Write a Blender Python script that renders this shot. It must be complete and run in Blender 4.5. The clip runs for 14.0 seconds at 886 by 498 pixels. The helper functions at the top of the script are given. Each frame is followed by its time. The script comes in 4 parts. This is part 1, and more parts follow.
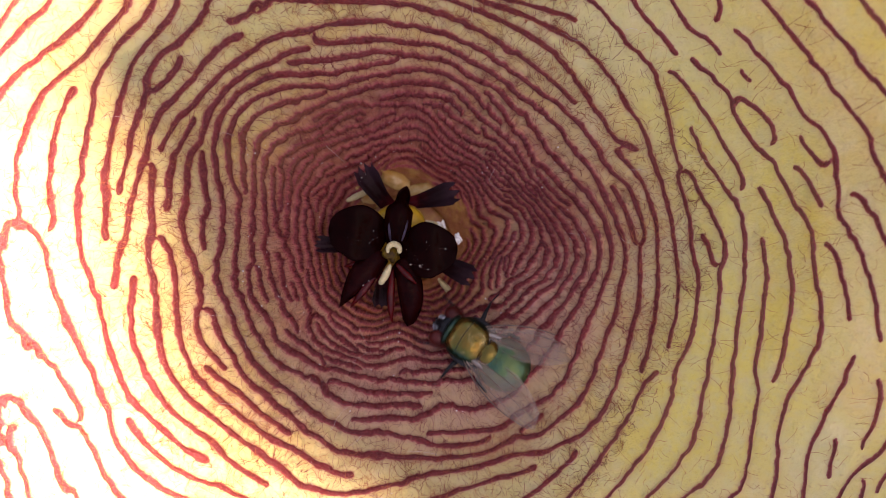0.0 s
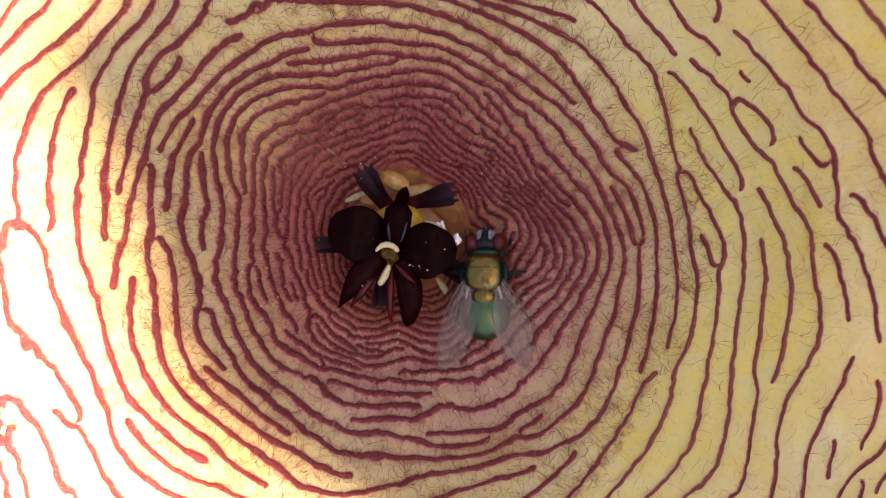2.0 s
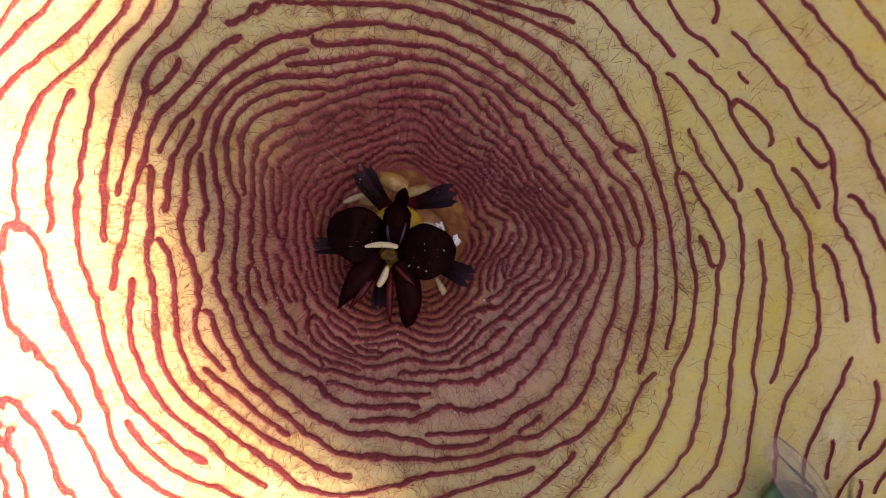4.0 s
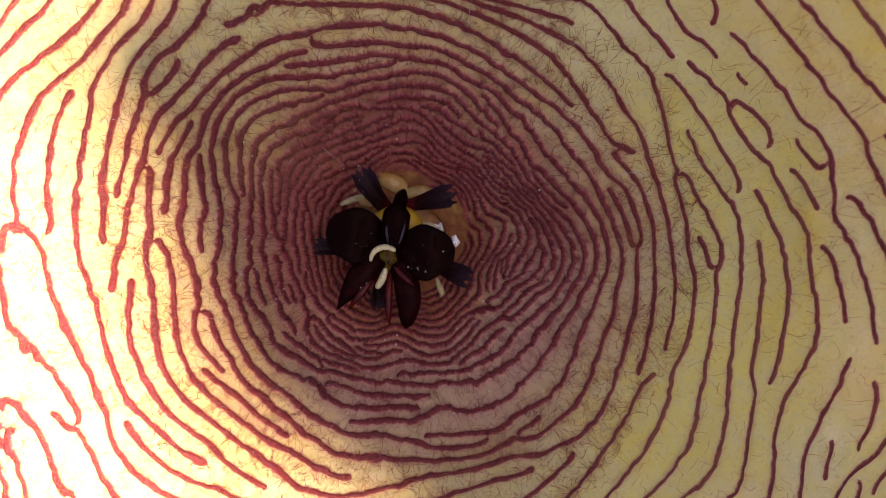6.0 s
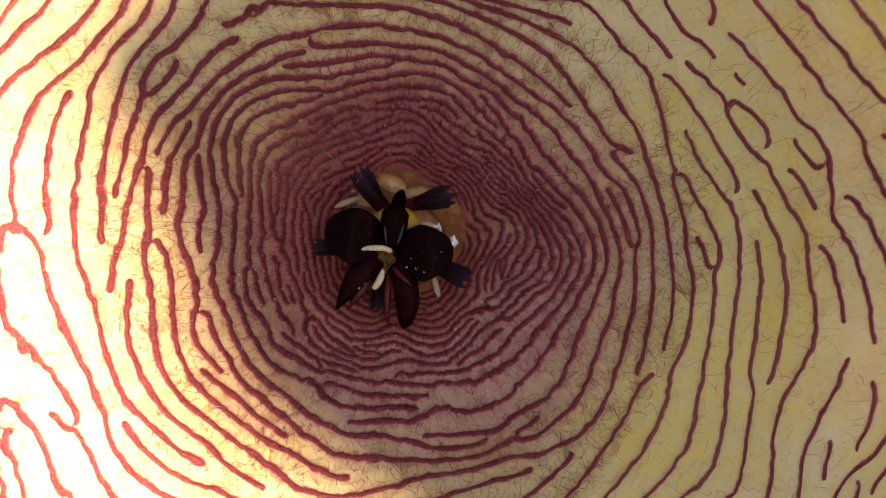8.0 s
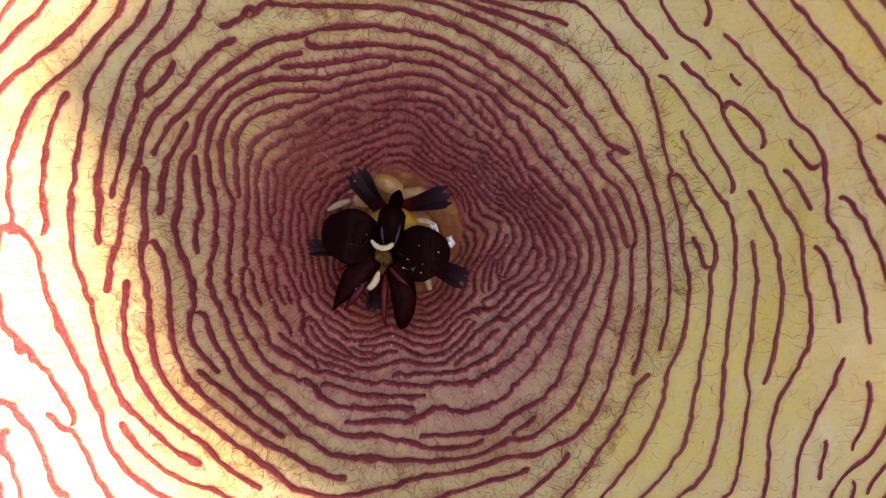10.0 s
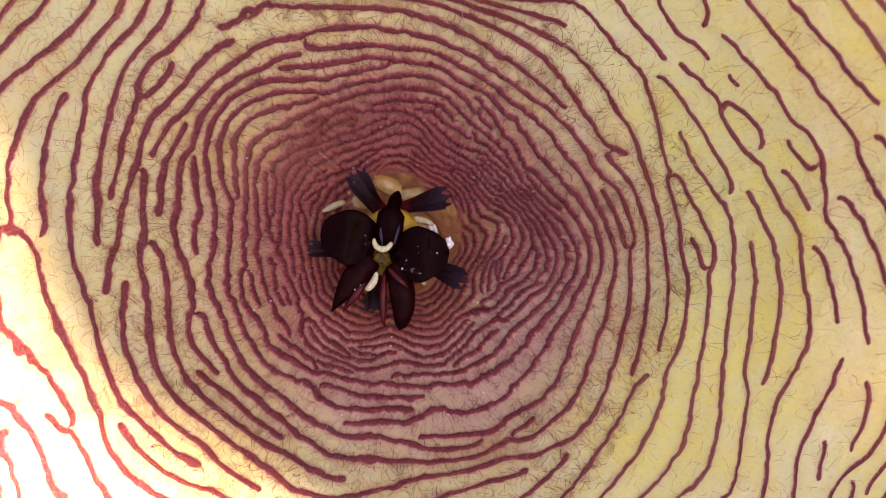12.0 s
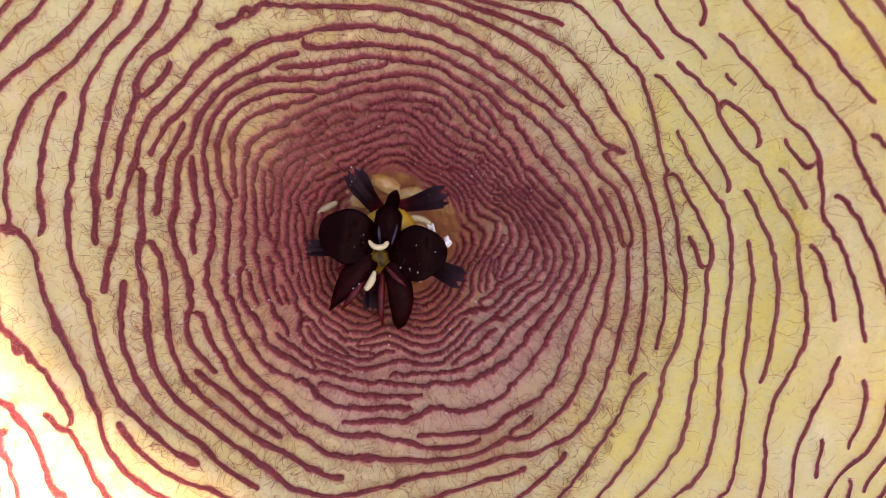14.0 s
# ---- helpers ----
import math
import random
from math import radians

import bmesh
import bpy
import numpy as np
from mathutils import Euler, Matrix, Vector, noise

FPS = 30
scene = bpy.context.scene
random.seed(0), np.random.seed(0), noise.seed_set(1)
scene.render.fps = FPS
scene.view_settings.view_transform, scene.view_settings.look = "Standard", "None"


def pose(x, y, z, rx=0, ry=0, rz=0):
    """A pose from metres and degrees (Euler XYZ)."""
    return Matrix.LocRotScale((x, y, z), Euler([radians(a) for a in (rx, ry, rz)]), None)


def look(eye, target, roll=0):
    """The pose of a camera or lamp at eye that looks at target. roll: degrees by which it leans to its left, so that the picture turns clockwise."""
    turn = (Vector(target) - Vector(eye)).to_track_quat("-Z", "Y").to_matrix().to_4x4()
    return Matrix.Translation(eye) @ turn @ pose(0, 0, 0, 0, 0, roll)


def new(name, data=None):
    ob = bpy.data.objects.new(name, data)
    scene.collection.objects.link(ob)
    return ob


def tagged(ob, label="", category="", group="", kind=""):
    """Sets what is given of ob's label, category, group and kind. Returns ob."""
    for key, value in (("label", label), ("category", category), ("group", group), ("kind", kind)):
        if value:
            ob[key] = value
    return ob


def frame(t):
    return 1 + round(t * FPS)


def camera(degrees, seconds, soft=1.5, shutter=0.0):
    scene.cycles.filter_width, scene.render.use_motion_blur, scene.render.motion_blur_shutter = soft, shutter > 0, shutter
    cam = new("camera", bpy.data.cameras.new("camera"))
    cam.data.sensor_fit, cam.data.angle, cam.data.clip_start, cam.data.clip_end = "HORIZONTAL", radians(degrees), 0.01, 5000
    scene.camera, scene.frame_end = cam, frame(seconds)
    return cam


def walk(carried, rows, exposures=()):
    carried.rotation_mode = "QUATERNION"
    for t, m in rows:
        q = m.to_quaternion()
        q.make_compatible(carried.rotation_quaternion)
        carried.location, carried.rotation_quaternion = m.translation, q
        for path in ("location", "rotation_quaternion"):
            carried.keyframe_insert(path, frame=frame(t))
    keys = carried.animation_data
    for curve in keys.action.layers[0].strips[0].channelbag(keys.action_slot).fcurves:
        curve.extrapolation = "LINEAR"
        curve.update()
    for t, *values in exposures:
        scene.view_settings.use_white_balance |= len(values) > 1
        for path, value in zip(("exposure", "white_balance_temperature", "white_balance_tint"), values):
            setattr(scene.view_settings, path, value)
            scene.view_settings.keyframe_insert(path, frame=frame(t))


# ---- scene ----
cam = camera(60, 14.0, soft=0.8, shutter=0.5)
cam.data.dof.use_dof, cam.data.dof.focus_distance, cam.data.dof.aperture_fstop = True, 0.0645, 36
PATH = [
    (0.0, pose(-0.00049, -0.00000, 0.07667, -0.694, -3.233, 0.175)),
    (0.5, pose(-0.00066, 0.00006, 0.07664, -0.704, -3.370, 0.205)),
    (1.0, pose(-0.00048, 0.00010, 0.07672, -0.707, -3.304, 0.236)),
    (1.5, pose(-0.00040, 0.00000, 0.07671, -0.655, -3.351, 0.161)),
    (2.0, pose(-0.00043, 0.00003, 0.07667, -0.679, -3.238, 0.195)),
    (2.5, pose(-0.00045, -0.00001, 0.07673, -0.566, -3.395, 0.177)),
    (3.0, pose(-0.00043, 0.00011, 0.07676, -0.701, -3.321, 0.154)),
    (5.5, pose(-0.00058, 0.00000, 0.07672, -0.513, -3.387, 0.156)),
    (6.0, pose(-0.00041, 0.00025, 0.07678, -0.709, -3.355, 0.119)),
    (6.5, pose(-0.00043, 0.00018, 0.07677, -0.648, -3.321, 0.147)),
    (7.0, pose(-0.00045, 0.00000, 0.07675, -0.466, -3.392, 0.123)),
    (7.5, pose(-0.00030, 0.00002, 0.07681, -0.467, -3.341, 0.070)),
    (8.0, pose(-0.00034, 0.00012, 0.07680, -0.575, -3.410, 0.101)),
    (10.5, pose(-0.00013, 0.00011, 0.07694, -0.490, -3.491, 0.059)),
    (11.0, pose(-0.00015, -0.00009, 0.07692, -0.330, -3.436, 0.045)),
    (11.5, pose(-0.00019, 0.00000, 0.07693, -0.401, -3.493, 0.075)),
    (12.0, pose(-0.00002, 0.00006, 0.07697, -0.416, -3.470, 0.015)),
    (12.5, pose(-0.00000, -0.00000, 0.07700, -0.464, -3.540, 0.000)),
    (13.0, pose(0.00005, 0.00000, 0.07700, -0.464, -3.541, -0.061)),
    (13.5, pose(-0.00004, 0.00001, 0.07701, -0.469, -3.518, -0.004)),
    (14.0, pose(0.00004, 0.00002, 0.07705, -0.456, -3.563, -0.050)),
]
walk(cam, PATH, exposures=[(0.0, 2.72, 8900, 36), (0.7, 2.6, 8900, 36), (1.4, 2.7, 8900, 36), (2.0, 2.92, 8900, 36), (2.5, 2.9, 8900, 36), (3.2, 2.75, 8900, 36), (5.3, 2.12, 8650, 36), (6.5, 2.34, 8550, 36), (8.2, 2.27, 8550, 36),
                           (10.5, 2.94, 8350, 36), (11.5, 3.22, 8250, 36), (12.5, 3.20, 8250, 36), (13.0, 3.14, 8250, 36), (13.5, 3.33, 8200, 36), (14.0, 3.26, 8200, 36)])

# ---- daylight ----
SUN_WAY = Vector((0.26, -0.12, 0.96)).normalized()      # towards the sun
world = bpy.data.worlds.new("daylight")
scene.world = world
world.use_nodes = True
sky = world.node_tree.nodes.new("ShaderNodeTexSky")
sky.sky_type = "NISHITA"
sky.sun_disc = False
sky.sun_elevation = math.asin(SUN_WAY.z)
sky.sun_rotation = math.atan2(SUN_WAY.x, SUN_WAY.y)
world.node_tree.links.new(sky.outputs[0], world.node_tree.nodes["Background"].inputs[0])
world.node_tree.nodes["Background"].inputs[1].default_value = 0.052
sun = new("sun", bpy.data.lights.new("sun", "SUN"))
sun.data.energy = 4.6
sun.data.angle = radians(2.2)
sun.data.color = (1.0, 0.99, 0.98)
sun.matrix_world = look(SUN_WAY, (0, 0, 0))

MM = 0.001


# ---- materials ----
class Nodes:
    """A small writer of node materials."""

    def __init__(self, name):
        self.m = bpy.data.materials.new(name)
        self.m.use_nodes = True
        self.t = self.m.node_tree
        self.b = self.t.nodes["Principled BSDF"]
        self.out = self.t.nodes["Material Output"]

    def add(self, kind, **inputs):
        n = self.t.nodes.new(kind)
        for k, v in inputs.items():
            self.put(n, k.replace("_", " "), v)
        return n

    def put(self, n, key, v):
        s = n.inputs[key]
        if hasattr(v, "is_linked"):
            self.t.links.new(v, s)
        else:
            s.default_value = (*v, 1) if isinstance(v, tuple) and len(v) == 3 and s.type == "RGBA" else v

    def attribute(self, name):
        n = self.t.nodes.new("ShaderNodeAttribute")
        n.attribute_name = name
        return n.outputs["Fac"]

    def where(self):
        return self.t.nodes.new("ShaderNodeTexCoord").outputs["Object"]

    def noise(self, scale, detail=4.0, rough=0.6, warp=0.0):
        n = self.add("ShaderNodeTexNoise", Vector=self.where(), Scale=scale, Detail=detail, Roughness=rough, Distortion=warp)
        return n.outputs[0]

    def range(self, v, a, b, c=0.0, d=1.0):
        n = self.t.nodes.new("ShaderNodeMapRange")
        n.interpolation_type = "SMOOTHSTEP"
        self.put(n, 0, v)
        for i, x in enumerate((a, b, c, d)):
            n.inputs[i + 1].default_value = x
        return n.outputs[0]

    def maths(self, op, a, b):
        n = self.t.nodes.new("ShaderNodeMath")
        n.operation = op
        self.put(n, 0, a)
        self.put(n, 1, b)
        return n.outputs[0]

    def mix(self, f, a, b, blend="MIX"):
        n = self.t.nodes.new("ShaderNodeMix")
        n.data_type, n.blend_type = "RGBA", blend
        self.put(n, 0, f)
        self.put(n, 6, a)
        self.put(n, 7, b)
        return n.outputs[2]

    def bump(self, h, strength, distance):
        n = self.add("ShaderNodeBump", Height=h, Strength=strength, Distance=distance)
        self.put(self.b, "Normal", n.outputs[0])

    def set(self, **inputs):
        for k, v in inputs.items():
            self.put(self.b, k.replace("_", " "), v)
        return self

    def through_light(self, amount, colour):
        """Lets some light pass, as thin flesh does."""
        tr = self.add("ShaderNodeBsdfTranslucent", Color=colour)
        mx = self.t.nodes.new("ShaderNodeMixShader")
        mx.inputs[0].default_value = amount
        self.t.links.new(self.b.outputs[0], mx.inputs[1])
        self.t.links.new(tr.outputs[0], mx.inputs[2])
        self.t.links.new(mx.outputs[0], self.out.inputs["Surface"])


def plain(name, colour, second, scale, rough, bump=0.0, bump_scale=0.0, metal=0.0, **more):
    """A two-toned material with fine relief; scales are per metre."""
    n = Nodes(name)
    f = n.range(n.noise(scale, 5.0), 0.32, 0.68)
    n.set(Base_Color=n.mix(f, colour, second), Roughness=rough, Metallic=metal, **more)
    if bump:
        n.bump(n.noise(bump_scale, 3.0), 0.6, bump)
    return n


def corolla_material():
    n = Nodes("corolla_flesh")
    ridge, tone, cup = n.attribute("ridge"), n.attribute("tone"), n.attribute("cup")
    broad, mid, fine = n.noise(95, 3.0), n.noise(420, 4.0), n.noise(2600, 4.0)
    cream = n.mix(n.range(broad, 0.38, 0.66), (0.66, 0.585, 0.230), (0.68, 0.530, 0.175))
    cream = n.mix(n.range(mid, 0.42, 0.72, 0.0, 0.55), cream, (0.70, 0.60, 0.33))
    cream = n.mix(n.range(n.attribute("gold"), 0.2, 1.0, 0.0, 0.92), cream, n.mix(n.range(mid, 0.35, 0.65), (0.68, 0.55, 0.10), (0.65, 0.56, 0.165)))
    grit = n.noise(7000, 3.0)
    cream = n.mix(n.range(n.noise(1100, 4.0), 0.45, 0.70, 0.0, 0.35), cream, (0.57, 0.53, 0.25))
    pink = n.mix(n.range(mid, 0.35, 0.65), (0.57, 0.220, 0.108), (0.54, 0.235, 0.135))
    pink = n.mix(n.range(fine, 0.45, 0.70, 0.0, 0.5), pink, (0.58, 0.30, 0.23))
    veined = n.maths("MULTIPLY", n.range(n.noise(520, 5.0, 0.65, 1.2), 0.46, 0.66), n.range(n.attribute("halo"), 0.02, 0.5, 0.25, 1.0))
    cream = n.mix(n.maths("MULTIPLY", veined, 0.42), cream, (0.60, 0.36, 0.21))
    flesh = n.mix(tone, cream, pink)
    floor = n.mix(n.range(mid, 0.42, 0.66), (0.25, 0.075, 0.012), (0.38, 0.19, 0.035))
    flesh = n.mix(n.range(n.attribute("halo"), 0.12, 1.0, 0.0, 0.62), flesh, n.mix(tone, (0.48, 0.150, 0.132), (0.46, 0.110, 0.080)))
    # paler south wall: a soft sheen mixed into the flesh colour
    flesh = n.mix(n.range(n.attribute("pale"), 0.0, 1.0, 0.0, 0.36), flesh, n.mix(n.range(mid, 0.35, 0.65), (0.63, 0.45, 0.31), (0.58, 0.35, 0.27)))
    flesh = n.mix(n.range(n.attribute("flush"), 0.0, 1.0, 0.0, 0.75), flesh, n.mix(n.range(fine, 0.4, 0.7), (0.30, 0.060, 0.048), (0.38, 0.110, 0.085)))
    flesh = n.mix(n.range(n.attribute("ember"), 0.0, 1.0, 0.0, 0.75), flesh, n.mix(n.range(mid, 0.35, 0.65), (0.40, 0.115, 0.030), (0.34, 0.150, 0.050)))
    flesh = n.mix(cup, flesh, floor)
    flesh = n.mix(n.range(fine, 0.55, 0.75, 0.0, 0.26), flesh, (0.36, 0.12, 0.11))
    crimson = n.mix(n.range(mid, 0.35, 0.65), (0.118, 0.0050, 0.0046), (0.180, 0.0105, 0.0090))
    crimson = n.mix(n.range(fine, 0.40, 0.68, 0.0, 0.6), crimson, (0.21, 0.027, 0.028))
    # pale specks paint small glints into the ridge colour
    crimson = n.mix(n.range(grit, 0.54, 0.74, 0.0, 0.42), crimson, (0.44, 0.20, 0.17))
    mauve = n.mix(n.range(grit, 0.35, 0.7), (0.31, 0.040, 0.046), (0.40, 0.092, 0.088))
    ragged = n.maths("ADD", n.range(fine, 0.25, 0.75, -0.16, 0.16), n.range(grit, 0.3, 0.7, -0.14, 0.14))
    edge = n.maths("ADD", ridge, n.maths("MULTIPLY", ragged, n.range(ridge, 0.02, 0.30)))
    colour = n.mix(n.range(edge, 0.08, 0.42), flesh, mauve)
    crimson = n.mix(n.range(n.attribute("gold"), 0.50, 0.95, 0.0, 0.65), crimson, (0.24, 0.070, 0.030))
    colour = n.mix(n.range(edge, 0.42, 0.80), colour, crimson)
    n.set(Base_Color=colour, Roughness=n.range(fine, 0.3, 0.7, 0.34, 0.60), Specular_IOR_Level=0.42)
    rough = n.maths("ADD", n.maths("MULTIPLY", fine, 1.4), n.maths("MULTIPLY", mid, 2.0))
    n.bump(n.maths("ADD", rough, n.maths("MULTIPLY", grit, 0.9)), 0.75, 0.00016)
    n.through_light(0.14, colour)
    return n.m


FLESH = corolla_material()
HAIR = plain("hair", (0.19, 0.020, 0.024), (0.33, 0.060, 0.060), 300, 0.6, Specular_IOR_Level=0.2).m
TAWNY_HAIR = plain("tawny_hair", (0.34, 0.075, 0.032), (0.50, 0.17, 0.07), 300, 0.6, Specular_IOR_Level=0.2).m
PALE_HAIR = plain("pale_hair", (0.55, 0.45, 0.42), (0.7, 0.62, 0.58), 300, 0.35).m
DARK = plain("dark_corona", (0.0050, 0.0007, 0.0005), (0.0085, 0.0010, 0.0008), 700, 0.10, 0.00004, 2400, Specular_IOR_Level=0.02).m
MAROON = plain("maroon_corona", (0.0075, 0.0008, 0.0007), (0.017, 0.0017, 0.0015), 600, 0.15, 0.00010, 2600, Specular_IOR_Level=0.03).m
def lilac_material():
    """Dark red at the root, nearly black in the middle, lilac at the toothed tip."""
    n = Nodes("lilac_corona")
    tip, blotch = n.attribute("tip"), n.noise(700, 4.0)
    tip = n.maths("ADD", tip, n.range(blotch, 0.3, 0.7, -0.16, 0.16))
    colour = n.mix(n.range(tip, 0.0, 0.45), (0.075, 0.006, 0.008), (0.0100, 0.0018, 0.0022))
    colour = n.mix(n.range(tip, 0.55, 1.0), colour, n.mix(n.range(blotch, 0.35, 0.65), (0.034, 0.0125, 0.0205), (0.015, 0.0040, 0.0060)))
    n.set(Base_Color=colour, Roughness=0.30, Specular_IOR_Level=0.07)
    n.bump(n.noise(2500, 3.0), 0.6, 0.00012)
    return n.m


LILAC = lilac_material()
RED = plain("red_corona", (0.095, 0.004, 0.004), (0.035, 0.002, 0.002), 600, 0.16, 0.00008, 2600, Specular_IOR_Level=0.2).m
# light lilac that imitates gloss on the upper horn
GLOSS = plain("lilac_gloss", (0.022, 0.015, 0.024), (0.060, 0.046, 0.070), 900, 0.5, 0.00006, 3000, Specular_IOR_Level=0.1).m
YELLOW = plain("yellow_column", (0.52, 0.33, 0.02), (0.44, 0.23, 0.02), 500, 0.35, 0.00008, 2500).m
LARVA = plain("larva_skin", (0.52, 0.43, 0.20), (0.60, 0.52, 0.29), 900, 0.28, 0.00003, 4000).m
EGG = plain("egg_white", (0.82, 0.80, 0.74), (0.70, 0.68, 0.60), 2500, 0.4).m
BACK = plain("corolla_back", (0.42, 0.36, 0.16), (0.32, 0.22, 0.12), 200, 0.6).m
SOIL = plain("soil", (0.10, 0.07, 0.045), (0.20, 0.15, 0.10), 60, 0.95, 0.004, 250).m
LEAF = plain("leaf_green", (0.045, 0.11, 0.025), (0.07, 0.15, 0.035), 60, 0.45, 0.0006, 400).m
def thorax_material():
    """Copper and gold on the back, dark green down the flanks and in front."""
    n = Nodes("gold_green")
    at = n.t.nodes.new("ShaderNodeSeparateXYZ")
    n.t.links.new(n.where(), at.inputs[0])
    blotch = n.noise(900, 4.0, 0.6, 0.6)
    gold = n.mix(n.range(n.noise(420, 4.0), 0.35, 0.65), (0.20, 0.115, 0.024), (0.07, 0.095, 0.022))
    gold = n.mix(n.range(blotch, 0.52, 0.70, 0.0, 0.6), gold, (0.50, 0.34, 0.13))
    side = n.maths("ADD", n.maths("ABSOLUTE", at.outputs[0], 0.0), n.maths("MULTIPLY", blotch, 0.0004))
    back = n.range(side, 0.00145, 0.00185, 1.0, 0.0)
    front = n.range(n.maths("ADD", at.outputs[1], n.maths("MULTIPLY", blotch, 0.0005)), 0.0021, 0.0026, 1.0, 0.0)
    colour = n.mix(n.maths("MULTIPLY", back, front), (0.014, 0.046, 0.028), gold)
    n.set(Base_Color=colour, Metallic=0.85, Roughness=n.range(blotch, 0.3, 0.7, 0.10, 0.28))
    n.bump(n.noise(3500, 3.0), 0.6, 0.00006)
    return n.m


GOLD = thorax_material()
GREEN = plain("green_metal", (0.028, 0.112, 0.075), (0.085, 0.140, 0.050), 420, 0.32, 0.00005, 3500, 0.8).m
NECK = plain("dark_green_metal", (0.010, 0.040, 0.030), (0.022, 0.050, 0.024), 420, 0.3, 0.00005, 3500, 0.7).m
BLACK = plain("black_chitin", (0.008, 0.008, 0.009), (0.02, 0.02, 0.02), 800, 0.35, Specular_IOR_Level=0.15).m
EYE = plain("compound_eye", (0.085, 0.011, 0.008), (0.048, 0.007, 0.005), 900, 0.36, 0.00002, 9000, Specular_IOR_Level=0.2).m
SILVER = plain("silver_face", (0.44, 0.46, 0.48), (0.07, 0.075, 0.08), 1700, 0.4).m
SCALE = plain("pale_scale", (0.30, 0.27, 0.23), (0.17, 0.14, 0.12), 1400, 0.4).m


def wing_material():
    n = Nodes("wing_membrane")
    n.set(Base_Color=(0.34, 0.245, 0.175), Roughness=0.12)
    n.bump(n.noise(700, 2.0), 0.5, 0.0002)
    clear = n.t.nodes.new("ShaderNodeBsdfTransparent")
    mx = n.t.nodes.new("ShaderNodeMixShader")
    n.put(mx, 0, n.range(n.noise(500), 0.3, 0.7, 0.26, 0.46))
    n.t.links.new(clear.outputs[0], mx.inputs[1])
    n.t.links.new(n.b.outputs[0], mx.inputs[2])
    n.t.links.new(mx.outputs[0], n.out.inputs["Surface"])
    return n.m


WING = wing_material()
VEIN = plain("wing_vein", (0.11, 0.065, 0.045), (0.20, 0.13, 0.09), 900, 0.4).m


# ---- mesh helpers ----
def mesh_from(name, verts, faces, material, smooth=True):
    """A mesh from arrays of vertices (metres) and quads or triangles."""
    me = bpy.data.meshes.new(name)
    verts = np.ascontiguousarray(verts, dtype=np.float32)
    faces = np.ascontiguousarray(faces, dtype=np.int32)
    k = faces.shape[1]
    me.vertices.add(len(verts))
    me.vertices.foreach_set("co", verts.ravel())
    me.loops.add(faces.size)
    me.loops.foreach_set("vertex_index", faces.ravel())
    me.polygons.add(len(faces))
    me.polygons.foreach_set("loop_start", np.arange(0, faces.size, k, dtype=np.int32))
    me.update(calc_edges=True)
    me.materials.append(material)
    if smooth:
        me.polygons.foreach_set("use_smooth", np.ones(len(faces), dtype=bool))
    return me


def part(name, bm, material, parent, label=""):
    """Links a bmesh as one mesh object under a thing or a part."""
    me = bpy.data.meshes.new(name)
    bmesh.ops.recalc_face_normals(bm, faces=bm.faces)
    for f in bm.faces:
        f.smooth = True
    bm.to_mesh(me)
    bm.free()
    me.materials.append(material)
    ob = new(name, me)
    ob.parent = parent
    return tagged(ob, label)


def ball(bm, centre, half, turn=(0, 0, 0), seg=20, rings=12, dent=0.0):
    """Adds an ellipsoid, in millimetres, with a little unevenness."""
    m = pose(*[c * MM for c in centre], *turn) @ Matrix.Diagonal((*[h * MM for h in half], 1))
    made = bmesh.ops.create_uvsphere(bm, u_segments=seg, v_segments=rings, radius=1.0)
    for v in made["verts"]:
        if dent:
            v.co *= 1 + dent * noise.noise(v.co * 2.3 + Vector(centre))
        v.co = m @ v.co
    return made["verts"]


def tube(bm, points, radii, sides=7):
    """Adds a bent, tapered limb through points, in millimetres, with closed ends."""
    pts = [Vector(p) * MM for p in points]
    rings = []
    for i, p in enumerate(pts):
        along = (pts[min(i + 1, len(pts) - 1)] - pts[max(i - 1, 0)]).normalized()
        side = along.cross(Vector((0.31, 0.17, 0.94))).normalized()
        up = side.cross(along)
        rings.append([bm.verts.new(p + (side * math.cos(a) + up * math.sin(a)) * radii[i] * MM)
                      for a in (2 * math.pi * k / sides for k in range(sides))])
    for a, b in zip(rings, rings[1:]):
        for k in range(sides):
            bm.faces.new((a[k], a[(k + 1) % sides], b[(k + 1) % sides], b[k]))
    bm.faces.new(rings[0])
    bm.faces.new(rings[-1])


def bent(a, b, c, s):
    """A point on the smooth bend through a, b and c (s from 0 to 1)."""
    a, b, c = Vector(a), Vector(b), Vector(c)
    mid = 2 * b - (a + c) / 2
    return a * (1 - s) ** 2 + mid * 2 * s * (1 - s) + c * s * s


